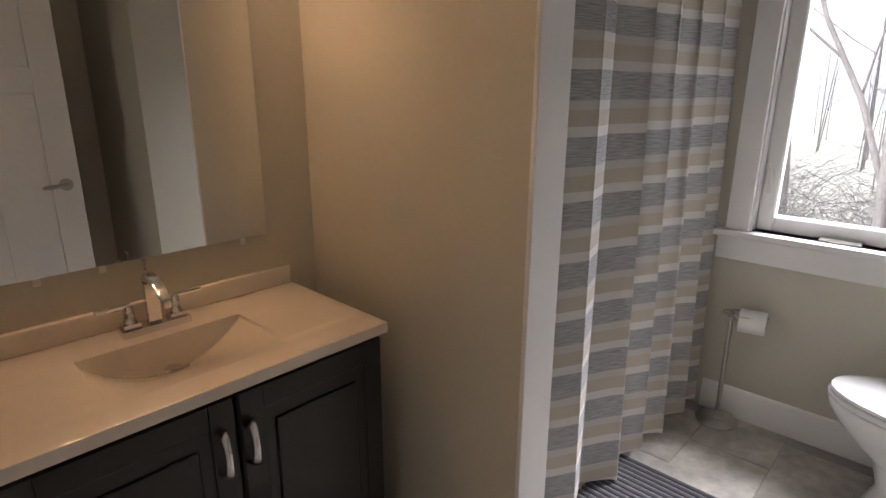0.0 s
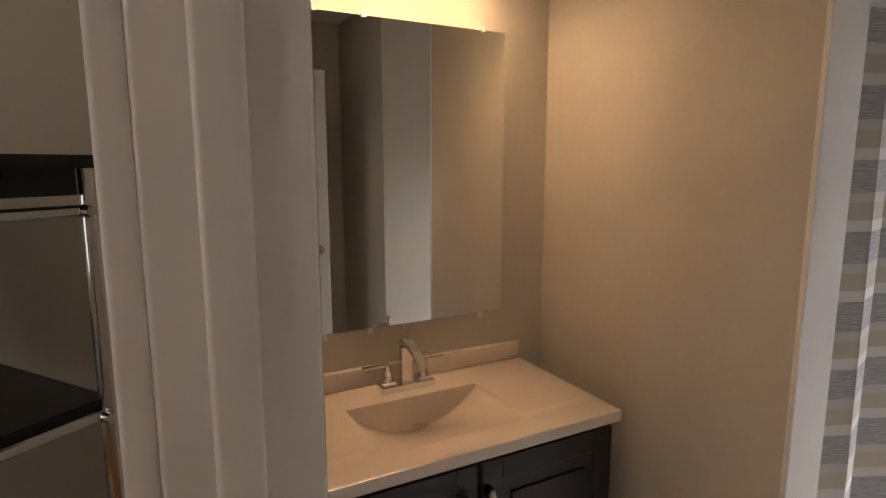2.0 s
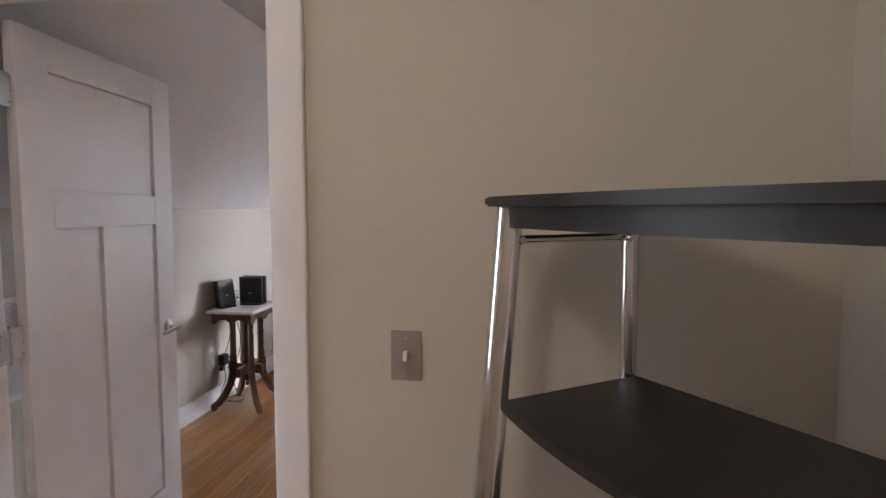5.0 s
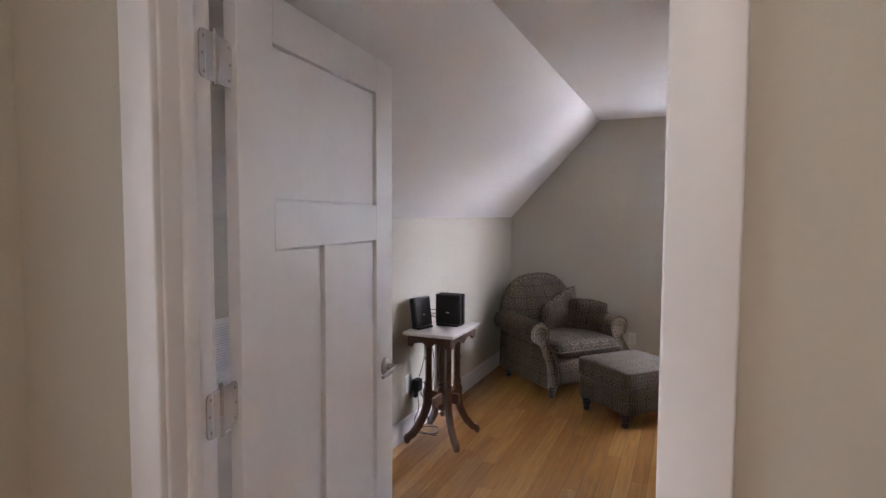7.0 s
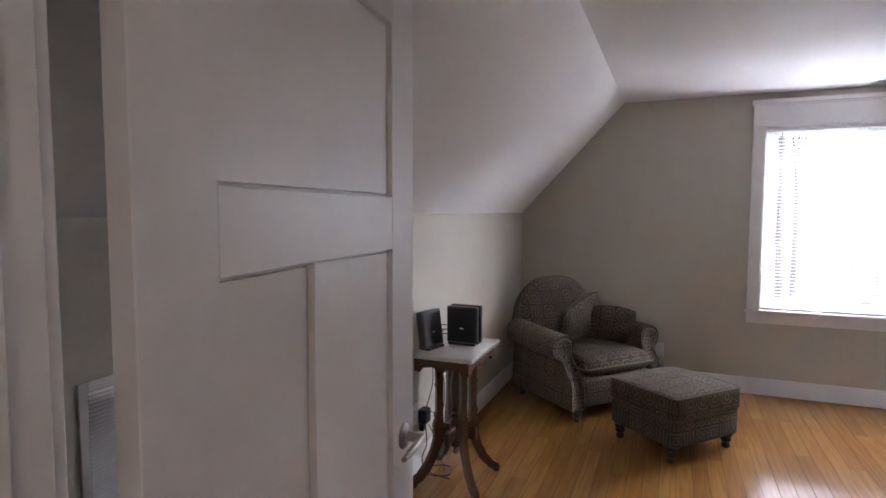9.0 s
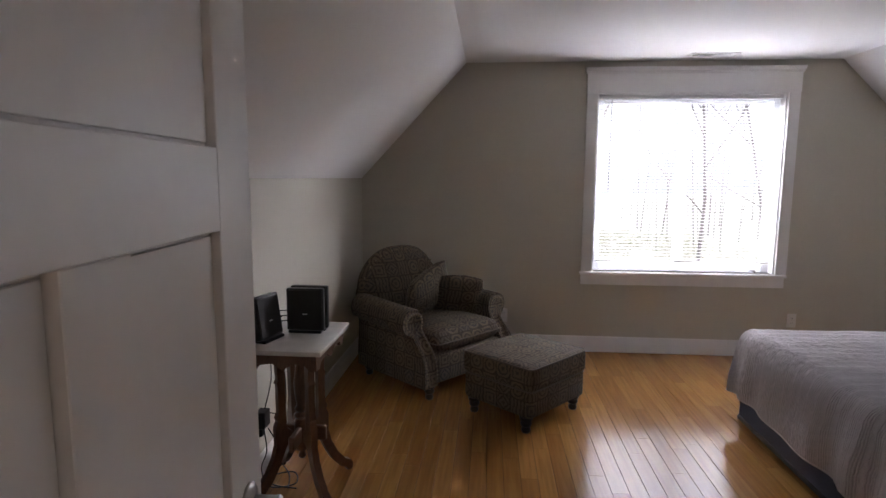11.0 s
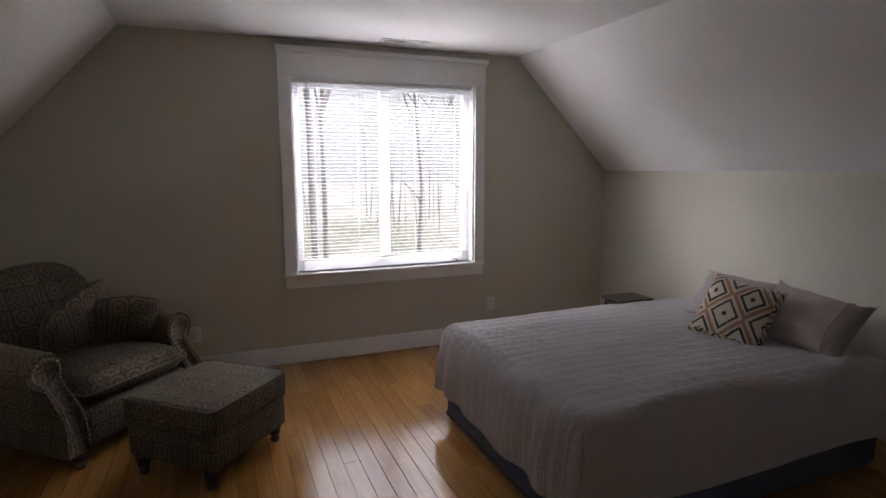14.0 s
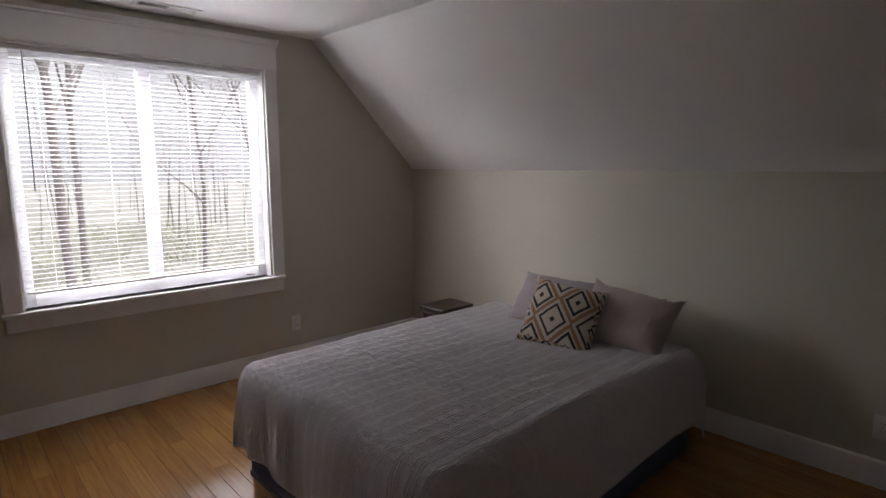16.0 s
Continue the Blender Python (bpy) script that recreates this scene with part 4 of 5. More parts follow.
def armchair():
    """A club chair: rolled arms with nail-trimmed fronts, camel back, loose seat cushion, turned feet. Local y is its facing."""
    t = thing("armchair", pose(-2.25, 4.225, 0, 0, 0, -131.3), "rolled-arm armchair in brown patterned tapestry with brass nails", "armchair")
    upholstered("seat_frame", soft_box(-0.33, 0.33, -0.36, 0.385, 0.10, 0.30, 0.025), t)
    # arms: the front outline swept back
    prof = [(0.33, 0.10), (0.455, 0.10), (0.455, 0.20), (0.45, 0.32), (0.445, 0.41), (0.46, 0.435), (0.492, 0.455), (0.512, 0.49), (0.515, 0.53), (0.50, 0.57), (0.465, 0.598), (0.42, 0.608), (0.375, 0.60), (0.345, 0.575), (0.33, 0.54), (0.33, 0.50), (0.335, 0.45), (0.33, 0.30)]
    prof = [(p.x, p.z) for p in smooth_line([(x, 0, z) for x, z in prof[2:]], 3)]
    prof = [(0.33, 0.10), (0.455, 0.10)] + prof

    def arm_front(z):
        """How far the arm's front stands back at a height: the scroll is set back, the foot comes forward."""
        f = min(1.0, max(0.0, (z - 0.24) / 0.24))
        return 0.15 * f * f * (3 - 2 * f)
    for s in (1, -1):
        b = bmesh.new()
        rings = []
        for k, (y, sc, lift) in enumerate([(0.40, 0.93, 0.0), (0.41, 0.985, 0.0), (0.39, 1.0, 0.0), (0.2, 1.0, 0.004), (0.0, 1.0, 0.010), (-0.2, 1.0, 0.018), (-0.33, 0.99, 0.024)]):
            ring = []
            for x, z in prof:
                cx, cz = 0.40, 0.36
                xx, zz = cx + (x - cx) * sc, cz + (z - cz) * sc
                back_off = arm_front(zz) * max(0.0, (y + 0.2) / 0.61)
                ring.append(b.verts.new((s * xx, y - back_off, zz + (lift if z > 0.4 else 0))))
            rings.append(ring)
        for p, q in zip(rings, rings[1:]):
            for k in range(len(prof)):
                b.faces.new((p[k], p[(k + 1) % len(prof)], q[(k + 1) % len(prof)], q[k]))
        b.faces.new(rings[0]), b.faces.new(rings[-1][::-1])
        arm = upholstered("arm", b, t, "", 75)
        # raised front panel and brass nails along its outline
        line = smooth_line([(s * x, 0.412 - arm_front(z), z) for x, z in ((0.345, 0.13), (0.345, 0.30), (0.352, 0.45), (0.349, 0.52), (0.362, 0.562), (0.40, 0.582), (0.45, 0.575), (0.485, 0.545), (0.488, 0.51), (0.468, 0.475), (0.432, 0.42), (0.43, 0.32), (0.437, 0.2), (0.437, 0.13))], 7)
        part("front_welt", tube(line, 0.005, 6), TAPEDGE, arm, "", 60)
        nail = None
        d_acc, prev = 0.0, line[0]
        for p in line[1:]:
            d_acc += (p - prev).length
            prev = p
            if d_acc >= 0.019:
                d_acc = 0.0
                if nail is None:
                    nail = finish("nail", lathe([(0.0078, 0), (0.0066, 0.003), (0.003, 0.0055)], 8, None, (0, 0, 0), "y"), NAIL, 60)
                o = new("nail", nail)
                o.parent = arm
                o.matrix_basis = pose(p.x * 0.985 + s * 0.006, p.y + 0.002, p.z - 0.008)
    # back: camel curve in width, raked
    nx, nz = 22, 12
    b = bmesh.new()
    faces = {}
    for side in (0, 1):
        for i in range(nx + 1):
            for j in range(nz + 1):
                u, v = 2 * i / nx - 1, j / nz
                top = 0.60 + 0.345 * (max(0.0, 1 - abs(u) ** 2.6)) ** 0.55
                z = 0.28 + (top - 0.28) * v
                half = 0.43 - 0.02 * v
                edge = (1 - abs(u) ** 6) ** 0.5 * (1 - v ** 8) ** 0.5 if v < 1 and abs(u) < 1 else 0.0
                rake = -0.25 - 0.17 * v
                depth = (0.055 + 0.05 * (1 - u * u) * math.sin(math.pi * min(1, v * 0.9 + 0.1))) * edge
                y = rake + (depth if side == 0 else -0.07 * edge)
                key = (side, i, j)
                if edge == 0.0 and side == 1:
                    faces[key] = faces[0, i, j]
                else:
                    faces[key] = b.verts.new((u * half, y, z))
    for side in (0, 1):
        for i in range(nx):
            for j in range(nz):
                q = [faces[side, i, j], faces[side, i + 1, j], faces[side, i + 1, j + 1], faces[side, i, j + 1]]
                if len(set(q)) == 4:
                    b.faces.new(q if side else q[::-1])
    back = upholstered("backrest", b, t, "", 80)
    for k in range(15):
        u = -0.9 + 1.8 * k / 14
        top = 0.60 + 0.345 * (max(0.0, 1 - abs(u) ** 2.6)) ** 0.55
        o = new("nail", nail)
        o.parent = back
        o.matrix_basis = pose(u * 0.40, -0.39 + 0.02, top - 0.028)
    b = cushion(0.66, 0.70, 0.19, None, (0, 0.05, 0.375), 16, 7.0, 0.22, 0.006, 2)
    upholstered("seat_cushion", b, t, "loose tapestry seat cushion", 80)
    piping([(x, y + 0.05, 0.375) for x, y, z in rounded_loop(0.66, 0.70, 0, 0.03)], 0.005, t)
    for x in (-0.36, 0.36):
        for y in (-0.32, 0.35):
            part("foot", lathe(foot_profile(0.105), 16, None, (x, y, 0)), DARKWOOD, t, "", 50)
    m = t.matrix_basis
    for name, mm, w, seed in (("chair_pillow", pose(-0.02, -0.10, 0.605, 66, 22, 6), 0.47, 4), ("chair_pillow", pose(-0.235, 0.02, 0.565, 68, -6, -34), 0.39, 9)):
        p = thing(name, m @ mm, "square scatter pillow in the chair's tapestry, leaning back", "pillow", "scatter pillows on the armchair")
        b = cushion(w, w, 0.17, None, (0, 0, 0), 16, 2.6, 0.5, 0.02, seed)
        for v in b.verts:
            u, q = 2 * v.co.x / w, 2 * v.co.y / w
            v.co.x *= 1 - 0.13 * u * u * q * q
            v.co.y *= 1 - 0.13 * u * u * q * q
        me = finish("cover", b, TAPESTRY, 80)
        uv_box(me)
        o = new("cover", me)
        o.parent = p


armchair()


def side_table():
    """A parlour table: marble slab, shaped apron, four flat legs on sprung feet round a turned post."""
    t = thing("side_table", pose(-2.717, 2.612, 0), "mahogany parlour table with a white marble top", "side table")
    part("marble_top", box(-0.173, 0.177, -0.248, 0.248, 0.726, 0.748, 0.004, None, 2), MARBLE, t, "white veined marble slab", 40)
    for x0, x1, y0, y1 in ((-0.15, 0.15, -0.222, -0.204), (-0.15, 0.15, 0.204, 0.222), (-0.15, -0.132, -0.204, 0.204), (0.132, 0.15, -0.204, 0.204)):
        along_x = x1 - x0 > 0.1
        L = (x1 - x0) if along_x else (y1 - y0)
        pts = [(-L / 2, 0.726), (L / 2, 0.726), (L / 2, 0.655), (L / 2 - 0.03, 0.65), (L / 2 - 0.05, 0.675), (L * 0.16, 0.683), (L * 0.08, 0.668), (0, 0.652), (-L * 0.08, 0.668), (-L * 0.16, 0.683), (-L / 2 + 0.05, 0.675), (-L / 2 + 0.03, 0.65), (-L / 2, 0.655)]
        if along_x:
            b = prism(pts, "y", y0, y1)
        else:
            b = prism(pts, "x", x0, x1)
        part("apron", b, MAHOG, t, "", 30)
    outline = [(0.0, 0.726), (0.042, 0.726), (0.040, 0.64), (0.034, 0.56), (0.042, 0.545), (0.036, 0.53), (0.036, 0.40), (0.046, 0.375), (0.040, 0.36), (0.052, 0.33), (0.05, 0.25), (0.065, 0.19), (0.10, 0.12), (0.145, 0.065), (0.175, 0.05), (0.185, 0.03), (0.18, 0.0), (0.155, 0.0), (0.148, 0.018), (0.115, 0.035), (0.07, 0.085), (0.035, 0.15), (0.0, 0.235), (-0.03, 0.25), (-0.03, 0.30), (-0.004, 0.325), (0.0, 0.40)]
    for ang in (38, 142, 218, 322):
        b = prism([(x, z) for x, z in outline], "y", -0.016, 0.016)
        a = radians(ang)
        part("leg", b, MAHOG, t, "", 35, pose(0.072 * math.cos(a), 0.095 * math.sin(a) * 1.1, 0, 0, 0, math.degrees(math.atan2(math.sin(a) * 1.25, math.cos(a)))))
    part("post", lathe([(0.012, 0.145), (0.02, 0.155), (0.014, 0.172), (0.012, 0.18), (0.03, 0.19), (0.034, 0.21), (0.034, 0.33), (0.026, 0.345), (0.036, 0.36), (0.022, 0.375), (0.032, 0.39), (0.02, 0.41), (0.03, 0.47), (0.032, 0.52), (0.022, 0.60), (0.018, 0.64), (0.026, 0.655), (0.026, 0.726)], 18), MAHOG, t, "turned centre post", 50)
    b = box(-0.12, 0.12, -0.012, 0.012, 0.24, 0.31, 0.004)
    box(-0.012, 0.012, -0.15, 0.15, 0.24, 0.31, 0.004, b)
    part("cross_brace", b, MAHOG, t)


side_table()


def box_set(name, m, w, d, h, label, lean):
    """A slim standing network box with a foot and a raised front plate."""
    t = thing(name, m, label, "router")
    part("case", box(-w / 2, w / 2, -d / 2, d / 2, 0.012, h, 0.006, None, 2), PLASTIC, t, "", 40, pose(0, 0, 0, lean, 0, 0))
    part("face_plate", box(-w / 2 + 0.006, w / 2 - 0.006, -d / 2 - 0.004, -d / 2 + 0.001, 0.02, h - 0.008, 0.002), BLACK, t, "", 40, pose(0, 0, 0, lean, 0, 0))
    part("foot", box(-w / 2 + 0.01, w / 2 - 0.01, -d / 2 - 0.012, d / 2 + 0.012, 0, 0.014, 0.003), PLASTIC, t)
    part("badge", box(-0.012, 0.012, -d / 2 - 0.0046, -d / 2 - 0.0042, h * 0.42, h * 0.42 + 0.004), PLATE, t, "small pale badge", False, pose(0, 0, 0, lean, 0, 0))
    return t


box_set("router", pose(-2.825, 2.525, 0.748, 0, 0, 76), 0.165, 0.04, 0.205, "black modem with a slanted face standing on the marble", -8)
box_set("media_box", pose(-2.70, 2.665, 0.748, 0, 0, 0), 0.178, 0.03, 0.213, "tall black network box standing on the marble", 0)
box_set("media_box", pose(-2.695, 2.715, 0.748, 0, 0, 0), 0.18, 0.03, 0.216, "tall black network box standing behind another", 0)


def outlet(m, label, plugged=False):
    """A duplex outlet; local -y faces the room."""
    t = thing("wall_outlet", m, label, "outlet")
    part("plate", box(-0.036, 0.036, -0.006, 0, -0.058, 0.058, 0.002, None, 2), PLATE, t, "", 40)
    for z in (-0.02, 0.02):
        s = part("socket", lathe([(0.0165, 0), (0.0165, 0.002), (0.015, 0.0026)], 16, None, (0, -0.0085, z), "y"), PLATE, t)
        for x in (-0.006, 0.006):
            part("slot", box(x - 0.0012, x + 0.0012, -0.0092, -0.0084, z - 0.004, z + 0.004), CABLE, s)
    part("screw", lathe([(0.003, 0), (0.003, 0.001)], 8, None, (0, -0.007, 0), "y"), NICKEL, t)
    return t


outlet(pose(0.675, YN, 0.315), "white duplex outlet on the window wall")
outlet(pose(-1.71, YN, 0.30), "white duplex outlet on the wall behind the armchair")
outlet(pose(XE, 1.50, 0.295, 0, 0, -90), "white duplex outlet beside the bed")
outlet(pose(XW, 2.535, 0.355, 0, 0, 90), "white duplex outlet below the parlour table")


def cables():
    t = thing("power_adapter", pose(XW + 0.01, 2.60, 0.325), "black plug-in power adapter with a trailing cord", "power adapter")
    part("body", box(0.0, 0.05, -0.03, 0.04, -0.03, 0.05, 0.006, None, 2), CABLE, t)
    part("plug", box(0.0, 0.03, -0.02, 0.02, -0.075, -0.035, 0.004), CABLE, t)
    for k, pts in enumerate((((0.03, 0.0, -0.03), (0.05, -0.02, -0.14), (0.03, -0.04, -0.22), (0.09, -0.10, -0.272), (0.20, -0.06, -0.275), (0.16, 0.04, -0.275), (0.07, 0.0, -0.275), (0.10, -0.08, -0.274), (0.22, -0.10, -0.275)),
                             ((0.03, 0.02, 0.05), (0.05, 0.06, 0.18), (0.04, 0.09, 0.32), (0.05, 0.12, 0.44), (0.08, 0.15, 0.474)),
                             ((0.03, 0.03, 0.03), (0.10, 0.08, 0.02), (0.09, 0.14, 0.16), (0.05, 0.16, 0.32), (0.04, 0.2, 0.46)),
                             ((0.04, 0.03, -0.05), (0.07, 0.04, -0.12), (0.06, 0.10, -0.24), (0.14, 0.02, -0.275), (0.18, -0.10, -0.275)))):
        part("cord", tube(smooth_line(pts, 8), 0.0028, 6), CABLE, t, "", 60)
    c = thing("signal_cable", pose(0, 0, 0), "short black signal cables joining the boxes", "cable")
    for z in (0.80, 0.825, 0.85):
        part("cord", tube(smooth_line([(-2.81, 2.56, z), (-2.83, 2.62, z + 0.006), (-2.80, 2.67, z), (-2.785, 2.70, z)], 6), 0.0025, 6), CABLE, c, "", 60)


cables()


def ceiling_vent():
    t = thing("ceiling_vent", pose(-0.165, 4.70, TOP), "white slotted ceiling register near the window", "vent")
    b = box(-0.18, 0.18, -0.065, -0.045, -0.006, 0, 0.002)
    box(-0.18, 0.18, 0.045, 0.065, -0.006, 0, 0.002, b)
    box(-0.18, -0.155, -0.045, 0.045, -0.006, 0, 0.002, b)
    box(0.155, 0.18, -0.045, 0.045, -0.006, 0, 0.002, b)
    part("frame", b, TRIM, t)
    part("backing", box(-0.155, 0.155, -0.045, 0.045, -0.0015, 0), OAKGAP, t)
    me = finish("slat", box(-0.001, 0.001, -0.045, 0.045, -0.006, 0.004), TRIM)
    for k in range(24):
        o = new("slat", me)
        o.parent = t
        o.matrix_basis = pose(-0.148 + k * 0.0129, 0, -0.003, 0, 40 if k < 12 else -40, 0)


ceiling_vent()


def bedroom_light():
    t = thing("ceiling_light", pose(-0.595, 2.86, TOP), "unlit frosted glass dome with a nickel rim on the ceiling", "ceiling light")
    part("rim", lathe([(0.165, 0), (0.168, -0.012), (0.163, -0.030), (0.150, -0.036), (0.146, -0.020), (0.140, 0)], 40), NICKEL, t, "satin nickel rim", 40)
    part("dome", lathe([(0.150, -0.030), (0.147, -0.045), (0.132, -0.072), (0.100, -0.096), (0.055, -0.110), (0.012, -0.114)], 40), FROST, t, "white frosted glass dome", 60)
    part("finial", lathe([(0.012, -0.112), (0.014, -0.118), (0.009, -0.126), (0.003, -0.130)], 14), NICKEL, t, "", 60)


FROST = material("white_frosted_glass", (0.80, 0.80, 0.79), 0.3, stain=0.01, coat=0.2)
bedroom_light()


def wall_grille():
    t = thing("wall_grille", pose(XW, 0.86, 0.84), "white louvred return air grille on the low wall", "vent")
    b = box(0, 0.008, -0.20, -0.175, -0.235, 0.235, 0.002)
    box(0, 0.008, 0.175, 0.20, -0.235, 0.235, 0.002, b)
    box(0, 0.008, -0.175, 0.175, 0.21, 0.235, 0.002, b)
    box(0, 0.008, -0.175, 0.175, -0.235, -0.21, 0.002, b)
    part("frame", b, TRIM, t)
    part("backing", box(0.0005, 0.0015, -0.175, 0.175, -0.21, 0.21), PLATEB, t)
    me = finish("slat", box(-0.005, 0.005, -0.175, 0.175, -0.0008, 0.0008), TRIM)
    for k in range(40):
        o = new("slat", me)
        o.parent = t
        o.matrix_basis = pose(0.0065, 0, -0.205 + k * 0.0105, 0, 35, 0)


wall_grille()

# ---- hall ----


def corner_shelf():
    """A baker's stand set across the corner: chrome bowed legs, black boards with bowed fronts, side rods. Local x runs along its back, y towards the front."""
    t = thing("shelf_stand", pose(-0.453, -0.086, 0, 0, 0, -54.4), "chrome-legged stand with black bowed shelves across the corner", "shelf")
    W = 0.66

    def leg_y(z):
        return -0.30 - 0.11 * (1.46 - z)

    def board(name, z0, z1, y_end, bow, x0, x1, back):
        pts = [(x0, back), (x0, y_end)] + [(x0 + (x1 - x0) * k / 14, y_end - bow * math.sin(math.pi * k / 14)) for k in range(1, 14)] + [(x1, y_end), (x1, back)]
        b = prism(pts, "z", z0, z1)
        bmesh.ops.bevel(b, geom=[e for e in b.edges if abs(e.verts[0].co.z - e.verts[1].co.z) < 1e-6], offset=0.004, segments=2, affect="EDGES")
        return part(name, b, BLACK, t, "", 40)
    board("top_shelf", 1.468, 1.486, -0.335, 0.03, -0.03, W + 0.045, 0.03)
    part("top_apron", prism([(0.0, -0.02), (0.0, -0.28), (0.01, -0.31)] + [(0.01 + 0.64 * k / 10, -0.31 - 0.022 * math.sin(math.pi * k / 10)) for k in range(1, 10)] + [(0.65, -0.31), (0.66, -0.28), (0.66, -0.02)], "z", 1.430, 1.468), BLACK, t)
    for z in (1.108, 0.745, 0.38):
        y = leg_y(z) + 0.01
        board("middle_shelf" if z > 1 else "lower_shelf", z - 0.009, z + 0.009, y, 0.042, 0.012, W - 0.012, 0.012)
    for x in (0.0, W):
        fx = x if x == 0 else x + 0.018
        pts = [(fx, leg_y(z) + 0.012 * math.sin((1.46 - z) * 2.1), z) for z in (0.0, 0.2, 0.45, 0.7, 0.95, 1.2, 1.468)]
        part("front_leg", tube(pts, 0.0245, 14, None, 0.62), CHROME, t, "", 60)
        part("back_post", tube([(x, 0.0, 0.0), (x, 0.0, 0.7), (x, 0.0, 1.468)], 0.0175, 12, None, 0.75), CHROME, t, "", 60)
        for z in (1.408, 1.098, 0.735, 0.37):
            rail = part("side_rod", tube([(x, leg_y(z), z), (x, -0.005, z)], 0.0085, 10), CHROME, t, "", 60)
            for yy in (leg_y(z) + 0.02, -0.016):
                part("bolt", lathe([(0.007, -0.022), (0.009, -0.016), (0.009, 0.016), (0.007, 0.022)], 10, None, (x, yy, z - 0.001), "x"), CHROME, rail, "", 60)
    return t


corner_shelf()


def light_switch():
    t = thing("light_switch", pose(-0.945, 0, 1.117), "taupe switch plate with a white toggle", "light switch")
    part("plate", box(-0.037, 0.037, -0.006, 0, -0.06, 0.06, 0.003, None, 2), PLATEB, t, "", 40)
    part("toggle", box(-0.0055, 0.0055, -0.02, -0.005, -0.014, 0.010, 0.002), PLATE, t, "white toggle lever", False, pose(0, 0, 0, -14, 0, 0))
    for z in (-0.042, 0.042):
        part("screw", lathe([(0.0035, 0), (0.0035, 0.0012)], 8, None, (0, -0.0072, z), "y"), NICKEL, t)


light_switch()



def hall_light():
    t = thing("ceiling_light", pose(-1.1, -1.65, TOP), "lit frosted dome on the hall ceiling", "ceiling light")
    part("canopy", lathe([(0.15, -0.02), (0.15, 0)], 28), NICKEL, t, "", 40)
    part("dome", lathe([(0.14, -0.021), (0.138, -0.04), (0.11, -0.075), (0.06, -0.095), (0.01, -0.1)], 28), HALLGLOW, t, "lit frosted glass dome", 60)
    lamp("hall_bulb", "POINT", pose(-1.1, -1.65, TOP - 0.17), 0.38, (1.0, 0.87, 0.74), radius=0.07)


HALLGLOW = glow_material("lit_hall_dome", (1.0, 0.8, 0.6), 0.5)
hall_light()

# ---- bathroom ----
SHADE = glow_material("lit_frosted_glass", (1.0, 0.68, 0.38), 0.35)


def vanity():
    t = thing("vanity_cabinet", pose(0.62, 0, 0), "dark espresso vanity cabinet with two raised-panel doors", "vanity")
    part("side_panel", box(-0.42, -0.402, -0.548, BN - 0.004, 0.0, 0.814, 0.002), VANITY, t)
    part("side_panel", box(0.407, 0.425, -0.548, BN - 0.004, 0.0, 0.814, 0.002), VANITY, t)
    part("face_frame", box(-0.402, 0.407, -0.548, -0.53, 0.09, 0.814, 0.002), VANITY, t)
    part("bottom", box(-0.402, 0.407, -0.53, BN - 0.004, 0.09, 0.108), VANITY, t)
    part("toe_kick", box(-0.402, 0.407, -0.49, -0.47, 0.0, 0.09), VANITY, t)
    for x0, x1, hx in ((-0.412, 0.006, -0.033), (0.014, 0.417, 0.030)):
        b = box(x0, x1, -0.566, -0.549, 0.105, 0.80, 0.003)
        d = part("door", b, VANITY, t)
        for fx0, fx1, fz0, fz1 in ((x0 + 0.002, x0 + 0.058, 0.107, 0.798), (x1 - 0.058, x1 - 0.002, 0.107, 0.798), (x0 + 0.058, x1 - 0.058, 0.107, 0.165), (x0 + 0.058, x1 - 0.058, 0.74, 0.798)):
            part("frame_rail", box(fx0, fx1, -0.571, -0.566, fz0, fz1, 0.002), VANITY, d)
        part("raised_panel", box(x0 + 0.085, x1 - 0.085, -0.5705, -0.566, 0.192, 0.703, 0.004), VANITY, d)
        pts = smooth_line([(hx, -0.574, 0.727), (hx, -0.592, 0.722), (hx, -0.601, 0.70), (hx, -0.602, 0.66), (hx, -0.594, 0.632), (hx, -0.576, 0.622)], 5)
        part("handle", tube(pts, [0.0145 - 0.006 * math.sin(math.pi * k / (len(pts) - 1)) for k in range(len(pts))], 10, None, 0.42), CHROME, d, "arched chrome pull", 60)
    return t


vanity()


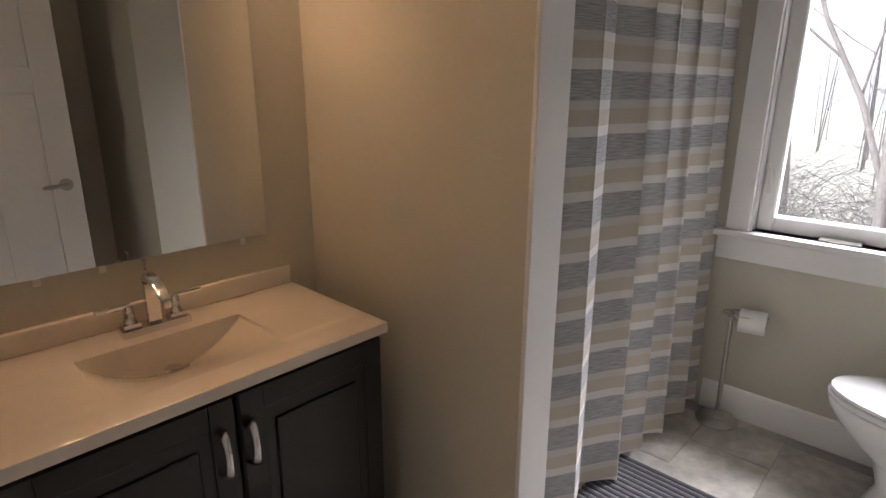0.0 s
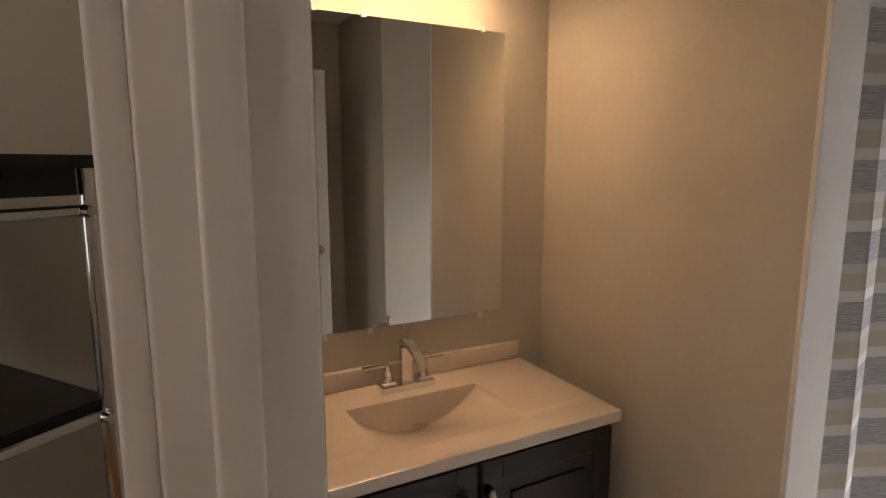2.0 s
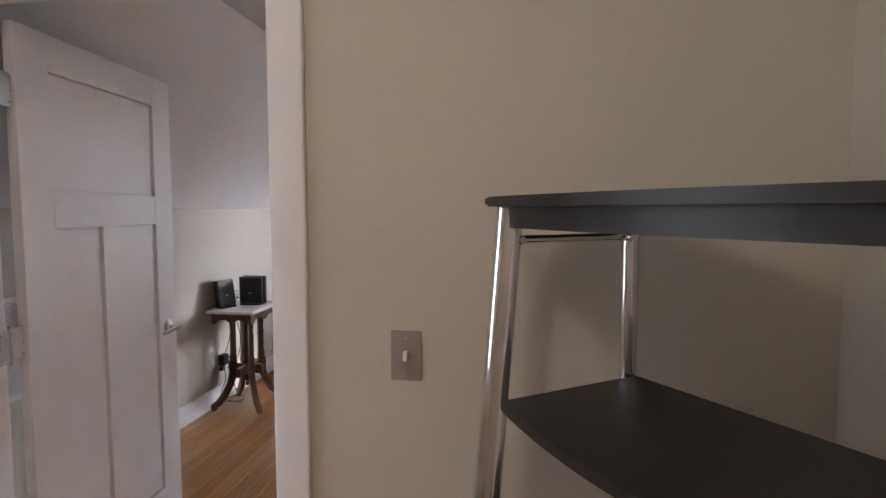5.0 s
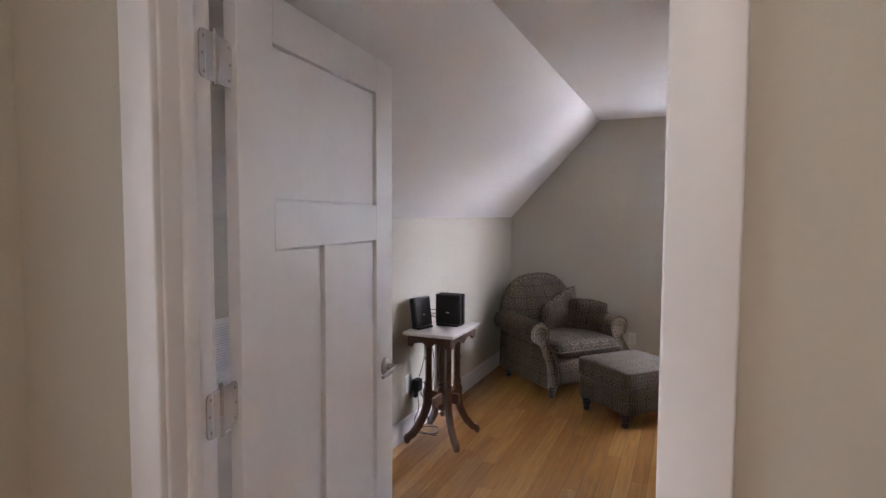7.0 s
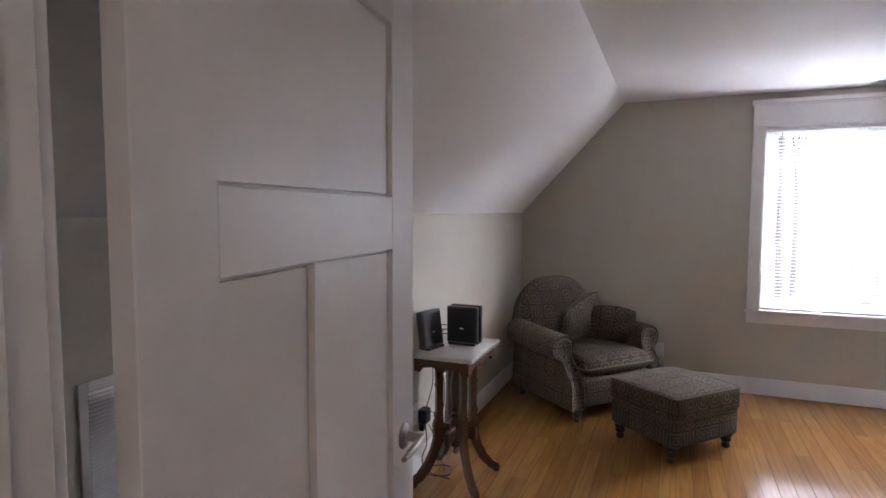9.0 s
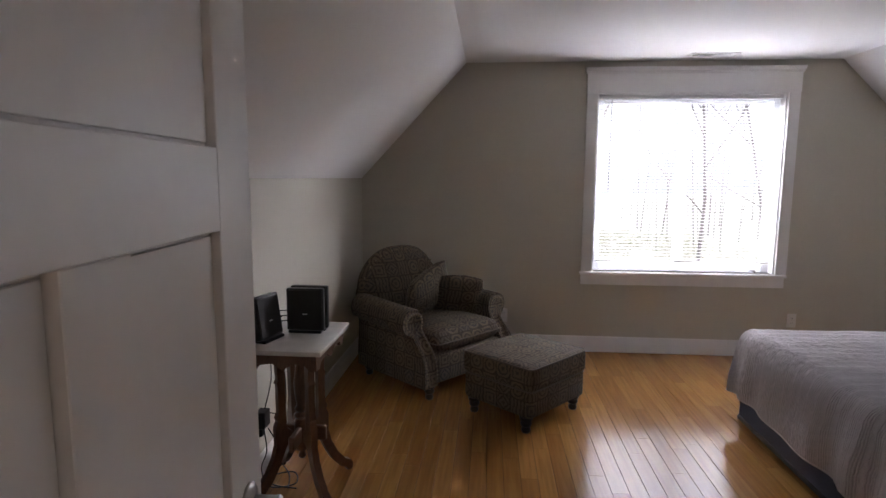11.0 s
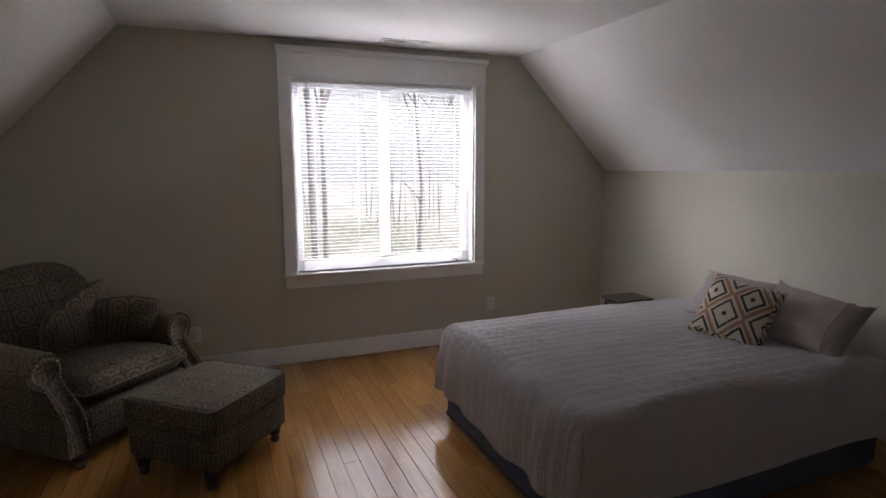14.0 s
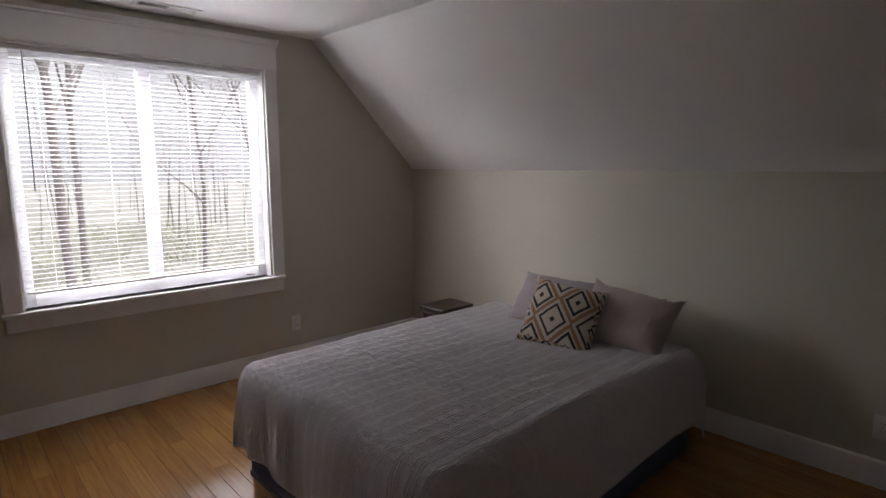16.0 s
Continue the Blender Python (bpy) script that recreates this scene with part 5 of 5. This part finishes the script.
def vanity_top():
    """A moulded top: slab with a wave basin, a low splash at the back."""
    t = thing("washbasin", pose(0, 0, 0), "cream cultured marble vanity top with a wave basin", "sink")
    x0, x1, y0, y1, z1, th = 0.18, 1.047, -0.588, BN - 0.004, 0.845, 0.03
    sx0, sx1, sy0, sy1 = 0.416, 0.802, -0.52, -0.262
    xs = sorted({x0, x0 + 0.004, x1 - 0.004, x1, sx0, sx1} | {sx0 + (sx1 - sx0) * k / 32 for k in range(33)} | {sx0 - 0.0015, sx1 + 0.0015})
    ys = sorted({y0, y0 + 0.004, y1, sy0, sy1, sy1 + 0.0015} | {sy0 + (sy1 - sy0) * k / 24 for k in range(25)})

    def depth(x, y):
        u = (2 * x - sx0 - sx1) / (sx1 - sx0)
        v = (sy1 - y) / (sy1 - sy0)
        if abs(u) > 1.0005 or v < -1e-4 or v > 1:
            return 0.0
        return (0.085 * (1 - abs(u) ** 2.2) + 0.010) * (1 - v) ** 1.1 * (1 - 0.15 * v)
    b = bmesh.new()
    g = [[b.verts.new((x, y, z1 - depth(x, y) - (0.002 if x in (x0, x1) or y == y0 else 0))) for y in ys] for x in xs]
    for i in range(len(xs) - 1):
        for j in range(len(ys) - 1):
            b.faces.new((g[i][j], g[i + 1][j], g[i + 1][j + 1], g[i][j + 1]))
    rim = [g[i][0] for i in range(len(xs))] + [g[-1][j] for j in range(1, len(ys))] + [g[i][-1] for i in range(len(xs) - 2, -1, -1)] + [g[0][j] for j in range(len(ys) - 2, 0, -1)]
    low = [b.verts.new((v.co.x, v.co.y, z1 - th)) for v in rim]
    for k in range(len(rim)):
        b.faces.new((rim[k], rim[(k + 1) % len(rim)], low[(k + 1) % len(rim)], low[k]))
    part("slab", b, COUNTER, t, "", 28)
    part("backsplash", box(x0 + 0.0, x1 - 0.006, y1 - 0.02, y1, z1 + 0.0005, z1 + 0.058, 0.005, None, 3), COUNTER, t, "", 40)
    part("drain", lathe([(0.021, 0), (0.021, 0.002), (0.017, 0.003), (0.013, 0.001)], 20, None, (0.609, -0.292, z1 - 0.076)), CHROME, t, "", 50)
    f = thing("faucet", pose(0.613, -0.192, z1), "angular chrome two-handle faucet", "faucet")
    part("base", prism([(-0.082, -0.028), (0.082, -0.028), (0.078, 0.026), (-0.078, 0.026)], "z", 0, 0.018), CHROME, f)
    part("riser", prism([(-0.015, -0.014), (0.015, -0.014), (0.012, 0.016), (-0.012, 0.016)], "z", 0.018, 0.122), CHROME, f)
    b = bmesh.new()
    ring = []
    for y, z, h, w in ((0.018, 0.124, 0.020, 0.012), (0.004, 0.134, 0.024, 0.013), (-0.022, 0.138, 0.020, 0.013), (-0.06, 0.128, 0.018, 0.0125), (-0.095, 0.110, 0.018, 0.012), (-0.110, 0.092, 0.022, 0.011)):
        ring.append([b.verts.new((sx * w, y, z + sz * h / 2)) for sx, sz in ((-1, -1), (1, -1), (1, 1), (-1, 1))])
    for p, q in zip(ring, ring[1:]):
        for k in range(4):
            b.faces.new((p[k], p[(k + 1) % 4], q[(k + 1) % 4], q[k]))
    b.faces.new(ring[0][::-1]), b.faces.new(ring[-1])
    bmesh.ops.bevel(b, geom=b.edges[:], offset=0.003, segments=2, affect="EDGES")
    part("spout", b, CHROME, f, "", 40)
    part("lift_rod", lathe([(0.003, 0.15), (0.003, 0.17), (0.007, 0.172), (0.007, 0.178)], 10, None, (0, 0.012, 0)), CHROME, f)
    for s in (-1, 1):
        h = part("handle", prism([(s * 0.055 - 0.019, -0.019), (s * 0.055 + 0.019, -0.019), (s * 0.055 + 0.019, 0.019), (s * 0.055 - 0.019, 0.019)], "z", 0.018, 0.03), CHROME, f)
        part("hub", lathe([(0.017, 0.03), (0.012, 0.055), (0.013, 0.07), (0.010, 0.074)], 14, None, (s * 0.055, 0, 0)), CHROME, h, "", 50)
        part("lever", box(s * 0.05, s * 0.125, -0.006, 0.006, 0.07, 0.077, 0.002), CHROME, h)
    return t


vanity_top()


def wall_mirror():
    t = thing("wall_mirror", pose(0, 0, 0), "frameless rectangular mirror on clips over the vanity", "mirror")
    part("glass", box(0.270, 0.981, BN - 0.0065, BN - 0.001, 1.010, 1.858, 0.0012), MIRROR, t)
    for x in (0.40, 0.535, 0.90):
        for z in (1.003, 1.861):
            part("clip", box(x - 0.008, x + 0.008, BN - 0.011, BN - 0.0068, z - 0.009, z + 0.009, 0.002), PLATE, t, "clear plastic clip")


wall_mirror()


def vanity_light():
    """A bar with three bell shades, lit, hanging mouth down."""
    t = thing("vanity_light", pose(0.63, BN, 2.10), "nickel bar light with three lit frosted shades", "wall light")
    part("backplate", box(-0.27, 0.27, -0.022, 0, -0.03, 0.05, 0.008, None, 2), NICKEL, t, "", 40)
    for x in (-0.21, 0.0, 0.21):
        arm = part("arm", tube(smooth_line([(x, -0.02, 0.01), (x, -0.09, 0.03), (x, -0.14, 0.015), (x, -0.14, -0.005)], 5), 0.008, 8), NICKEL, t, "", 60)
        part("shade", lathe([(0.022, -0.005), (0.03, -0.012), (0.036, -0.04), (0.046, -0.085), (0.056, -0.115), (0.053, -0.115), (0.043, -0.083), (0.03, -0.03)], 20, None, (x, -0.14, 0)), SHADE, arm, "lit frosted glass bell shade", 50)
        lamp("vanity_bulb", "POINT", pose(0.63 + x, BN - 0.14, 2.10 - 0.085), 0.108, (1.0, 0.61, 0.32), radius=0.02)


vanity_light()


def towel():
    t = thing("towel_ring", pose(0.105, -0.345, 1.385), "chrome towel ring on the side wall", "towel ring")
    part("mount", lathe([(0.024, 0), (0.024, 0.006), (0.012, 0.012), (0.010, 0.056), (0.012, 0.062)], 16, None, (0, 0, 0), "x"), CHROME, t, "", 50)
    pts = [(0.056, 0.062 * math.sin(2 * math.pi * k / 28), -0.062 + 0.062 * math.cos(2 * math.pi * k / 28)) for k in range(29)]
    part("ring", tube(pts, 0.0045, 8), CHROME, t, "", 60)
    h = thing("hand_towel", pose(0.163, -0.345, 1.263), "dark brown terry hand towel through the ring", "towel")
    b = bmesh.new()
    n, rows = 30, []
    for k, z in enumerate((0.028, 0.02, 0.0, -0.05, -0.12, -0.2, -0.28, -0.335, -0.365, -0.372)):
        f = min(1.0, k / 6)
        a, c = 0.016 + 0.105 * f ** 0.8, 0.016 + 0.042 * f
        if k == 0:
            a, c = 0.012, 0.006
        if k == 9:
            c *= 0.5
        row = []
        for q in range(n):
            an = 2 * math.pi * q / n
            rip = 1 + 0.16 * f * math.sin(an * 5 + 0.7) + 0.08 * f * math.sin(an * 9 + z * 8)
            row.append(b.verts.new((c * math.cos(an) * rip + 0.012 * f, a * math.sin(an) * rip - 0.02 * f, z - 0.03 * f * math.sin(an + 0.4))))
        rows.append(row)
    for p, q in zip(rows, rows[1:]):
        for k in range(n):
            b.faces.new((p[k], p[(k + 1) % n], q[(k + 1) % n], q[k]))
    b.faces.new(rows[0][::-1]), b.faces.new(rows[-1])
    part("cloth", b, TOWEL, h, "", 80)


towel()


def shower():
    tub = thing("bathtub", pose(0, 0, 0), "white built-in bathtub behind the curtain", "bathtub")
    b = box(1.27, BX, -0.74, -0.70, 0, 0.42, 0.01)
    box(1.27, BX, -0.70, BN, 0.0, 0.12, 0, b)
    box(1.27, BX, -0.17, BN, 0.12, 0.42, 0, b)
    part("shell", b, PORC, tub)
    rod = thing("curtain_rod", pose(0, 0, 0), "chrome shower curtain rod between the walls", "curtain rod")
    part("bar", tube([(1.267, -0.80, 1.975), (BX, -0.835, 1.975)], 0.0125, 12), CHROME, rod, "", 60)
    c = thing("shower_curtain", pose(0, 0, 0), "shower curtain striped in grey, beige and white", "curtain")
    b = bmesh.new()
    nx, nz = 260, 34
    layer = b.loops.layers.uv.new("UVMap")
    grid, uvs = [], {}
    for i in range(nx + 1):
        s = i / nx
        row = []
        for j in range(nz + 1):
            v = j / nz
            z = 0.045 + (1.945 - 0.045) * v
            amp = 0.024 + 0.012 * (1 - v) + 0.008 * math.sin(s * 17)
            ph = s * 2 * math.pi * 6.5 + 0.9 * math.sin(s * 9.0) + 0.35 * math.sin(v * 2.2 + s * 6)
            x = 1.285 + s * 1.365 + 0.022 * math.sin(2 * ph) * (0.6 + 0.4 * v) + 0.02 * (1 - v) * s * s
            w = math.sin(ph)
            y = -0.80 - 0.035 * s + amp * w * (1.0 if v < 0.93 else 0.55 + 0.45 * (1 - v) / 0.07)
            y -= 0.012 * (1 - v) * (1 + math.sin(s * 5)) + 0.04 * (1 - v) * s * s
            z += 0.012 * math.sin(s * 23) * (1 - v)
            row.append(b.verts.new((x, y, z)))
            uvs[row[-1]] = (s * 2.2, 1.507 + 0.182 * 3 - z)
        grid.append(row)
    for i in range(nx):
        for j in range(nz):
            f = b.faces.new((grid[i][j], grid[i + 1][j], grid[i + 1][j + 1], grid[i][j + 1]))
            for lo in f.loops:
                lo[layer].uv = uvs[lo.vert]
    me = bpy.data.meshes.new("cloth")
    b.to_mesh(me)
    b.free()
    me.materials.append(CURTAIN)
    me.shade_smooth()
    o = new("cloth", me)
    o.parent = c
    for k in range(11):
        s = (k + 0.5) / 11
        x, y = 1.285 + s * 1.395, -0.80 - 0.035 * s
        pts = [(x + 0.003 * math.sin(a), y + 0.017 * math.cos(a), 1.965 + 0.026 * math.sin(a)) for a in [2 * math.pi * q / 16 for q in range(17)]]
        part("ring", tube(pts, 0.002, 6), CHROME, c, "", 60)


shower()


def paper_stand():
    t = thing("paper_stand", pose(2.612, -1.002, 0) @ Matrix.Diagonal((1, 1, 0.865, 1)), "brushed nickel toilet paper stand on a domed base", "paper stand")
    part("base", lathe([(0.083, 0), (0.085, 0.008), (0.078, 0.018), (0.06, 0.024), (0.056, 0.030), (0.040, 0.034), (0.036, 0.042), (0.016, 0.05), (0.012, 0.062)], 32), NICKEL, t, "", 40)
    part("pole", tube([(0, 0, 0.06), (0, 0, 0.575)], 0.0095, 12), NICKEL, t, "", 60)
    part("finial", lathe([(0.010, 0.56), (0.014, 0.565), (0.014, 0.585), (0.007, 0.59), (0.010, 0.60), (0.006, 0.607)], 12), NICKEL, t, "", 50)
    d = Vector((0.18, -0.98, 0)).normalized()
    part("arm", tube([tuple(d * -0.01 + Vector((0, 0, 0.573))), tuple(d * 0.118 + Vector((0, 0, 0.573)))], 0.007, 10), NICKEL, t, "", 60)
    sd = Vector((-d.y, d.x, 0))
    loop = [tuple(d * (0.05 + 0.085 * math.cos(a)) + sd * (0.04 * math.sin(a)) + Vector((0, 0, 0.603))) for a in [2 * math.pi * k / 24 for k in range(25)]]
    part("top_loop", tube(loop, 0.0035, 8), NICKEL, t, "", 60)
    r = thing("toilet_roll", pose(2.612, -1.002, 0.4955, 0, 0, math.degrees(math.atan2(d.y, d.x))), "white toilet paper roll on the stand", "toilet paper")
    part("paper", lathe([(0.021, 0.03), (0.048, 0.03), (0.05, 0.033), (0.05, 0.127), (0.048, 0.13), (0.021, 0.13)], 28, None, (0, 0, 0), "x"), PAPER, r, "", 40)
    part("core", lathe([(0.0205, 0.029), (0.0205, 0.131)], 20, None, (0, 0, 0), "x"), material("grey_card", (0.10, 0.085, 0.075), 0.9, grain=0.2), r, "dark card core", 40)


paper_stand()


def toilet():
    """Local +y is its front. The bowl narrows to a pedestal; seat and lid closed; tank behind."""
    t = thing("toilet", pose(2.42, -1.868, 0), "white porcelain toilet with its lid closed", "toilet")

    def loops(levels, n=28):
        b = bmesh.new()
        rings = []
        for z, hw, y0, y1 in levels:
            ring = []
            for k in range(n):
                a = 2 * math.pi * k / n
                cy, ry = (y0 + y1) / 2, (y1 - y0) / 2
                ring.append(b.verts.new((hw * math.cos(a) * (1 - 0.08 * max(0, math.sin(a))), cy + ry * math.sin(a), z)))
            rings.append(ring)
        for p, q in zip(rings, rings[1:]):
            for k in range(n):
                b.faces.new((p[k], p[(k + 1) % n], q[(k + 1) % n], q[k]))
        b.faces.new(rings[0][::-1]), b.faces.new(rings[-1])
        return b
    part("bowl", loops([(0, 0.115, -0.16, 0.30), (0.02, 0.12, -0.165, 0.31), (0.10, 0.105, -0.15, 0.28), (0.2, 0.12, -0.15, 0.31), (0.29, 0.165, -0.16, 0.41), (0.35, 0.185, -0.16, 0.455), (0.385, 0.19, -0.16, 0.465), (0.392, 0.186, -0.158, 0.46)]), PORC, t, "", 60)
    part("seat", loops([(0.394, 0.185, -0.13, 0.462), (0.400, 0.192, -0.135, 0.47), (0.412, 0.192, -0.135, 0.47), (0.416, 0.186, -0.13, 0.463)]), PORC, t, "", 60)
    part("lid", loops([(0.418, 0.184, -0.13, 0.458), (0.423, 0.190, -0.135, 0.466), (0.434, 0.188, -0.135, 0.463), (0.442, 0.165, -0.12, 0.43), (0.445, 0.10, -0.06, 0.33)]), PORC, t, "", 60)
    part("tank", box(-0.205, 0.205, -0.165, -0.01 - 0.02, 0.36, 0.68, 0.025, None, 3), PORC, t, "", 50)
    part("tank_lid", box(-0.215, 0.215, -0.172, -0.022, 0.68, 0.715, 0.01, None, 3), PORC, t, "", 50)
    part("flush_lever", box(-0.17, -0.10, -0.028, -0.012, 0.62, 0.635, 0.004), CHROME, t)


toilet()


def bath_mat():
    t = thing("bath_mat", pose(1.74, -1.06, 0.006), "charcoal ribbed bath mat on the tile floor", "bath mat")
    part("backing", box(-0.32, 0.32, -0.26, 0.26, 0, 0.006, 0.002), RUG, t)
    me = finish("rib", tube([(0, -0.255, 0.010), (0, 0.255, 0.010)], [0.0135, 0.0135], 8, None, 0.8), RUG, 60)
    for k in range(24):
        o = new("rib", me)
        o.parent = t
        o.matrix_basis = pose(-0.31 + k * 0.027, 0, 0)


bath_mat()

# ---- outdoors ----
solid("ground", box(-160, 160, -160, 160, -3.3, -3.0), GROUND, "pale winter lawn and leaf litter", "ground")


def bare_tree(name, seed, height, label):
    """A leafless tree: forked trunk and limbs that thin out to twigs."""
    rnd = random.Random(seed)
    t = thing(name, pose(0, 0, -3), label, "tree", "bare trees round the house")
    trunk, crown = bmesh.new(), bmesh.new()

    def limb(p, d, length, r, level):
        pts, radii = [p], [r]
        for k in range(4):
            d = (d + Vector((rnd.uniform(-1, 1), rnd.uniform(-1, 1), rnd.uniform(-0.3, 0.6))) * (0.10 if level == 0 else 0.22)).normalized()
            pts.append(pts[-1] + d * length / 4)
            radii.append(r * (1 - 0.5 * (k + 1) / 4))
        tube(pts, radii, 7 if level < 2 else 4, trunk if level == 0 else crown)
        if level >= 4 or r < 0.004:
            return
        for k in range((8, 5, 4, 3)[level]):
            a = rnd.uniform(0.25 if level else 0.35, 1.0)
            i = min(3, int(a * 4))
            q = pts[i].lerp(pts[i + 1], a * 4 - i)
            side = Vector((rnd.uniform(-1, 1), rnd.uniform(-1, 1), rnd.uniform(0.0, 0.9))).normalized()
            nd = (d * 0.55 + side * 0.85).normalized()
            limb(q, nd, length * rnd.uniform(0.38, 0.62), max(0.0035, r * (1 - 0.5 * a) * rnd.uniform(0.4, 0.6)), level + 1)
    limb(Vector((0, 0, -0.1)), Vector((rnd.uniform(-0.08, 0.08), rnd.uniform(-0.08, 0.08), 1)), height, height * 0.010, 0)
    part("trunk", trunk, BARK, t, "", 70)
    part("crown", crown, BARK, t, "", 70)
    return t


KINDS = [bare_tree("tree", s, h, "bare grey-brown deciduous tree in early spring") for s, h in ((11, 11.0), (23, 9.0), (37, 12.5), (51, 8.0))]
SPOTS = [(6.4, -3.4), (8.2, -1.2), (7.6, -5.3), (10.5, -2.6), (10.0, 0.6), (12.5, -6.0), (13.5, -1.0), (15.5, -3.8), (16.0, 1.5), (9.0, 2.6), (18.5, -6.5), (19.5, -1.5), (14.0, -9.0), (17.0, 5.0),
         (1.15, 17.0), (4.3, 17.5), (-4.4, 16.5), (-6.5, 20.5), (2.6, 24.0), (8.6, 22.0), (11.5, 17.0), (-1.8, 26.0), (12.5, 26.0)]
for k, (x, y) in enumerate(SPOTS):
    if k < 4:
        KINDS[k].matrix_basis = pose(x, y, -3, 0, 0, 40 * k)
    else:
        s = 0.8 + 0.4 * random.random()
        copy_thing(KINDS[k % 4], pose(x, y, -3, 0, 0, random.uniform(0, 360)))


def far_woods():
    """A belt of far thin trunks and twigs round the lawn, too many to count."""
    rnd = random.Random(5)
    b = bmesh.new()
    for k in range(620):
        a = rnd.uniform(-1.3, 2.6)
        r = rnd.uniform(30, 75)
        x, y, h = r * math.cos(a), r * math.sin(a), rnd.uniform(5, 12)
        lean = Vector((rnd.uniform(-0.08, 0.08), rnd.uniform(-0.08, 0.08), 1))
        tube([(x, y, -3), tuple(Vector((x, y, -3)) + lean * h)], [h * 0.006, 0.008], 4, b)
        for q in range(7):
            p = Vector((x, y, -3)) + lean * h * rnd.uniform(0.2, 0.95)
            d = Vector((rnd.uniform(-1, 1), rnd.uniform(-1, 1), rnd.uniform(0.1, 1))) * rnd.uniform(0.8, 2.2)
            tube([tuple(p), tuple(p + d)], [0.016, 0.006], 3, b)
    tagged(new("woods", finish("woods", b, BARK)), "belt of far bare woodland beyond the lawn", "woodland", "", "stuff")


far_woods()


def brush(name, seed, count, area, low, high, mat, label):
    """Low tangled undergrowth between the trees: short arching twigs in clumps."""
    rnd = random.Random(seed)
    b = bmesh.new()
    x0, x1, y0, y1 = area
    for k in range(count // 12):
        cx, cy, h = rnd.uniform(x0, x1), rnd.uniform(y0, y1), rnd.uniform(low, high)
        for q in range(12):
            d = Vector((rnd.uniform(-1, 1), rnd.uniform(-1, 1), rnd.uniform(0.4, 1.1))) * h
            foot = Vector((cx + rnd.uniform(-0.4, 0.4) * h, cy + rnd.uniform(-0.4, 0.4) * h, -3))
            tip = foot + d + Vector((0.35 * d.x, 0.35 * d.y, -0.15 * h))
            tube([tuple(foot), tuple(foot + d * 0.6), tuple(tip)], [0.012, 0.009, 0.004], 3, b)
            for _ in range(2):
                e = Vector((rnd.uniform(-1, 1), rnd.uniform(-1, 1), rnd.uniform(-0.2, 0.7))) * h * 0.45
                tube([tuple(foot + d * 0.6), tuple(foot + d * 0.6 + e)], [0.007, 0.003], 3, b)
    tagged(new(name, finish(name, b, mat)), label, "undergrowth", "", "stuff")


SHRUB = material("budding_shrub", (0.22, 0.225, 0.16), 0.9, grain=0.3, scale=1.5, stain=0.25, stain_scale=0.3)
brush("undergrowth", 9, 2600, (7.5, 24, -10, 6), 1.2, 3.4, BARK, "tangle of leafless undergrowth")
brush("shrubs", 14, 2600, (-14, 14, 20, 44), 0.7, 1.7, SHRUB, "pale green budding shrubs over the lawn")

# ---- floors, laid piece by piece ----
sub = solid("floor", box(XW - 0.1, XE + 0.1, -2.7, YN + 0.1, -0.12, -0.004), OAKGAP, "varnished honey oak strip floor", "floor")
PLANKS = {}
rnd = random.Random(4)
wide = 0.085


def plank_mesh(length):
    key = round(length, 2)
    if key not in PLANKS:
        w, h, c = wide / 2 - 0.0008, 0.004, 0.0008
        b = bmesh.new()
        prof = [(-w, -0.004), (-w, h - c), (-w + c, h), (w - c, h), (w, h - c), (w, -0.004)]
        a = [b.verts.new((x, 0, z - h)) for x, z in prof]
        e = [b.verts.new((x, key - 0.001, z - h)) for x, z in prof]
        b.faces.new(a), b.faces.new(e[::-1])
        for k in range(6):
            b.faces.new((a[k], a[(k + 1) % 6], e[(k + 1) % 6], e[k]))
        PLANKS[key] = finish("plank", b, OAK)
    return PLANKS[key]


count = 0
x = XW + wide / 2
row = 0
while x < XE + 0.04:
    y = 0.0 - rnd.uniform(0.0, 0.8)
    while y < YN:
        length = rnd.choice((0.6, 0.8, 1.0, 1.2, 1.4))
        a, e = max(y, 0.0), min(y + length, YN)
        if e - a > 0.05:
            o = new("plank", plank_mesh(round(e - a, 2)))
            o.parent = sub
            o.location = (x, a, rnd.uniform(-0.0002, 0.0002))
            o.rotation_euler = (0, rnd.uniform(-0.0007, 0.0007), 0)
        y += length
    x += wide
    row += 1
b = bmesh.new()
for k in range(31):
    box(HW + k * wide + 0.0006, min(HW + (k + 1) * wide - 0.0006, 0.0), -2.6, 0.0, -0.003, 0.0, 0, b)
tagged(new("hall_planks", finish("hall_planks", b, OAK)), "", "", "", "stuff").parent = sub

bath_floor = solid("floor_bath", box(0.0, BX + 0.02, BS - 0.02, 0, -0.12, -0.004), GROUT, "mottled grey stone tile floor", "floor")
tile_me = finish("tile", box(0, 0.452, 0, 0.302, -0.006, 0.0, 0.0015), TILE)
for j in range(9):
    for i in range(-1, 7):
        x0, y0 = 0.125 + i * 0.455 + (0.2275 if j % 2 else 0.0), -0.968 - 0.305 * (j - 3)
        if x0 + 0.452 > BX + 0.2 or x0 < -0.12 or y0 > -0.1 or y0 < BS - 0.1:
            continue
        o = new("tile", tile_me)
        o.parent = bath_floor
        o.matrix_basis = pose(x0 + (0.452 if (i + j) % 2 else 0), y0 + (0.302 if (i + j) % 2 else 0), rnd.uniform(-0.0003, 0.0), 0, 0, 180 if (i + j) % 2 else 0)
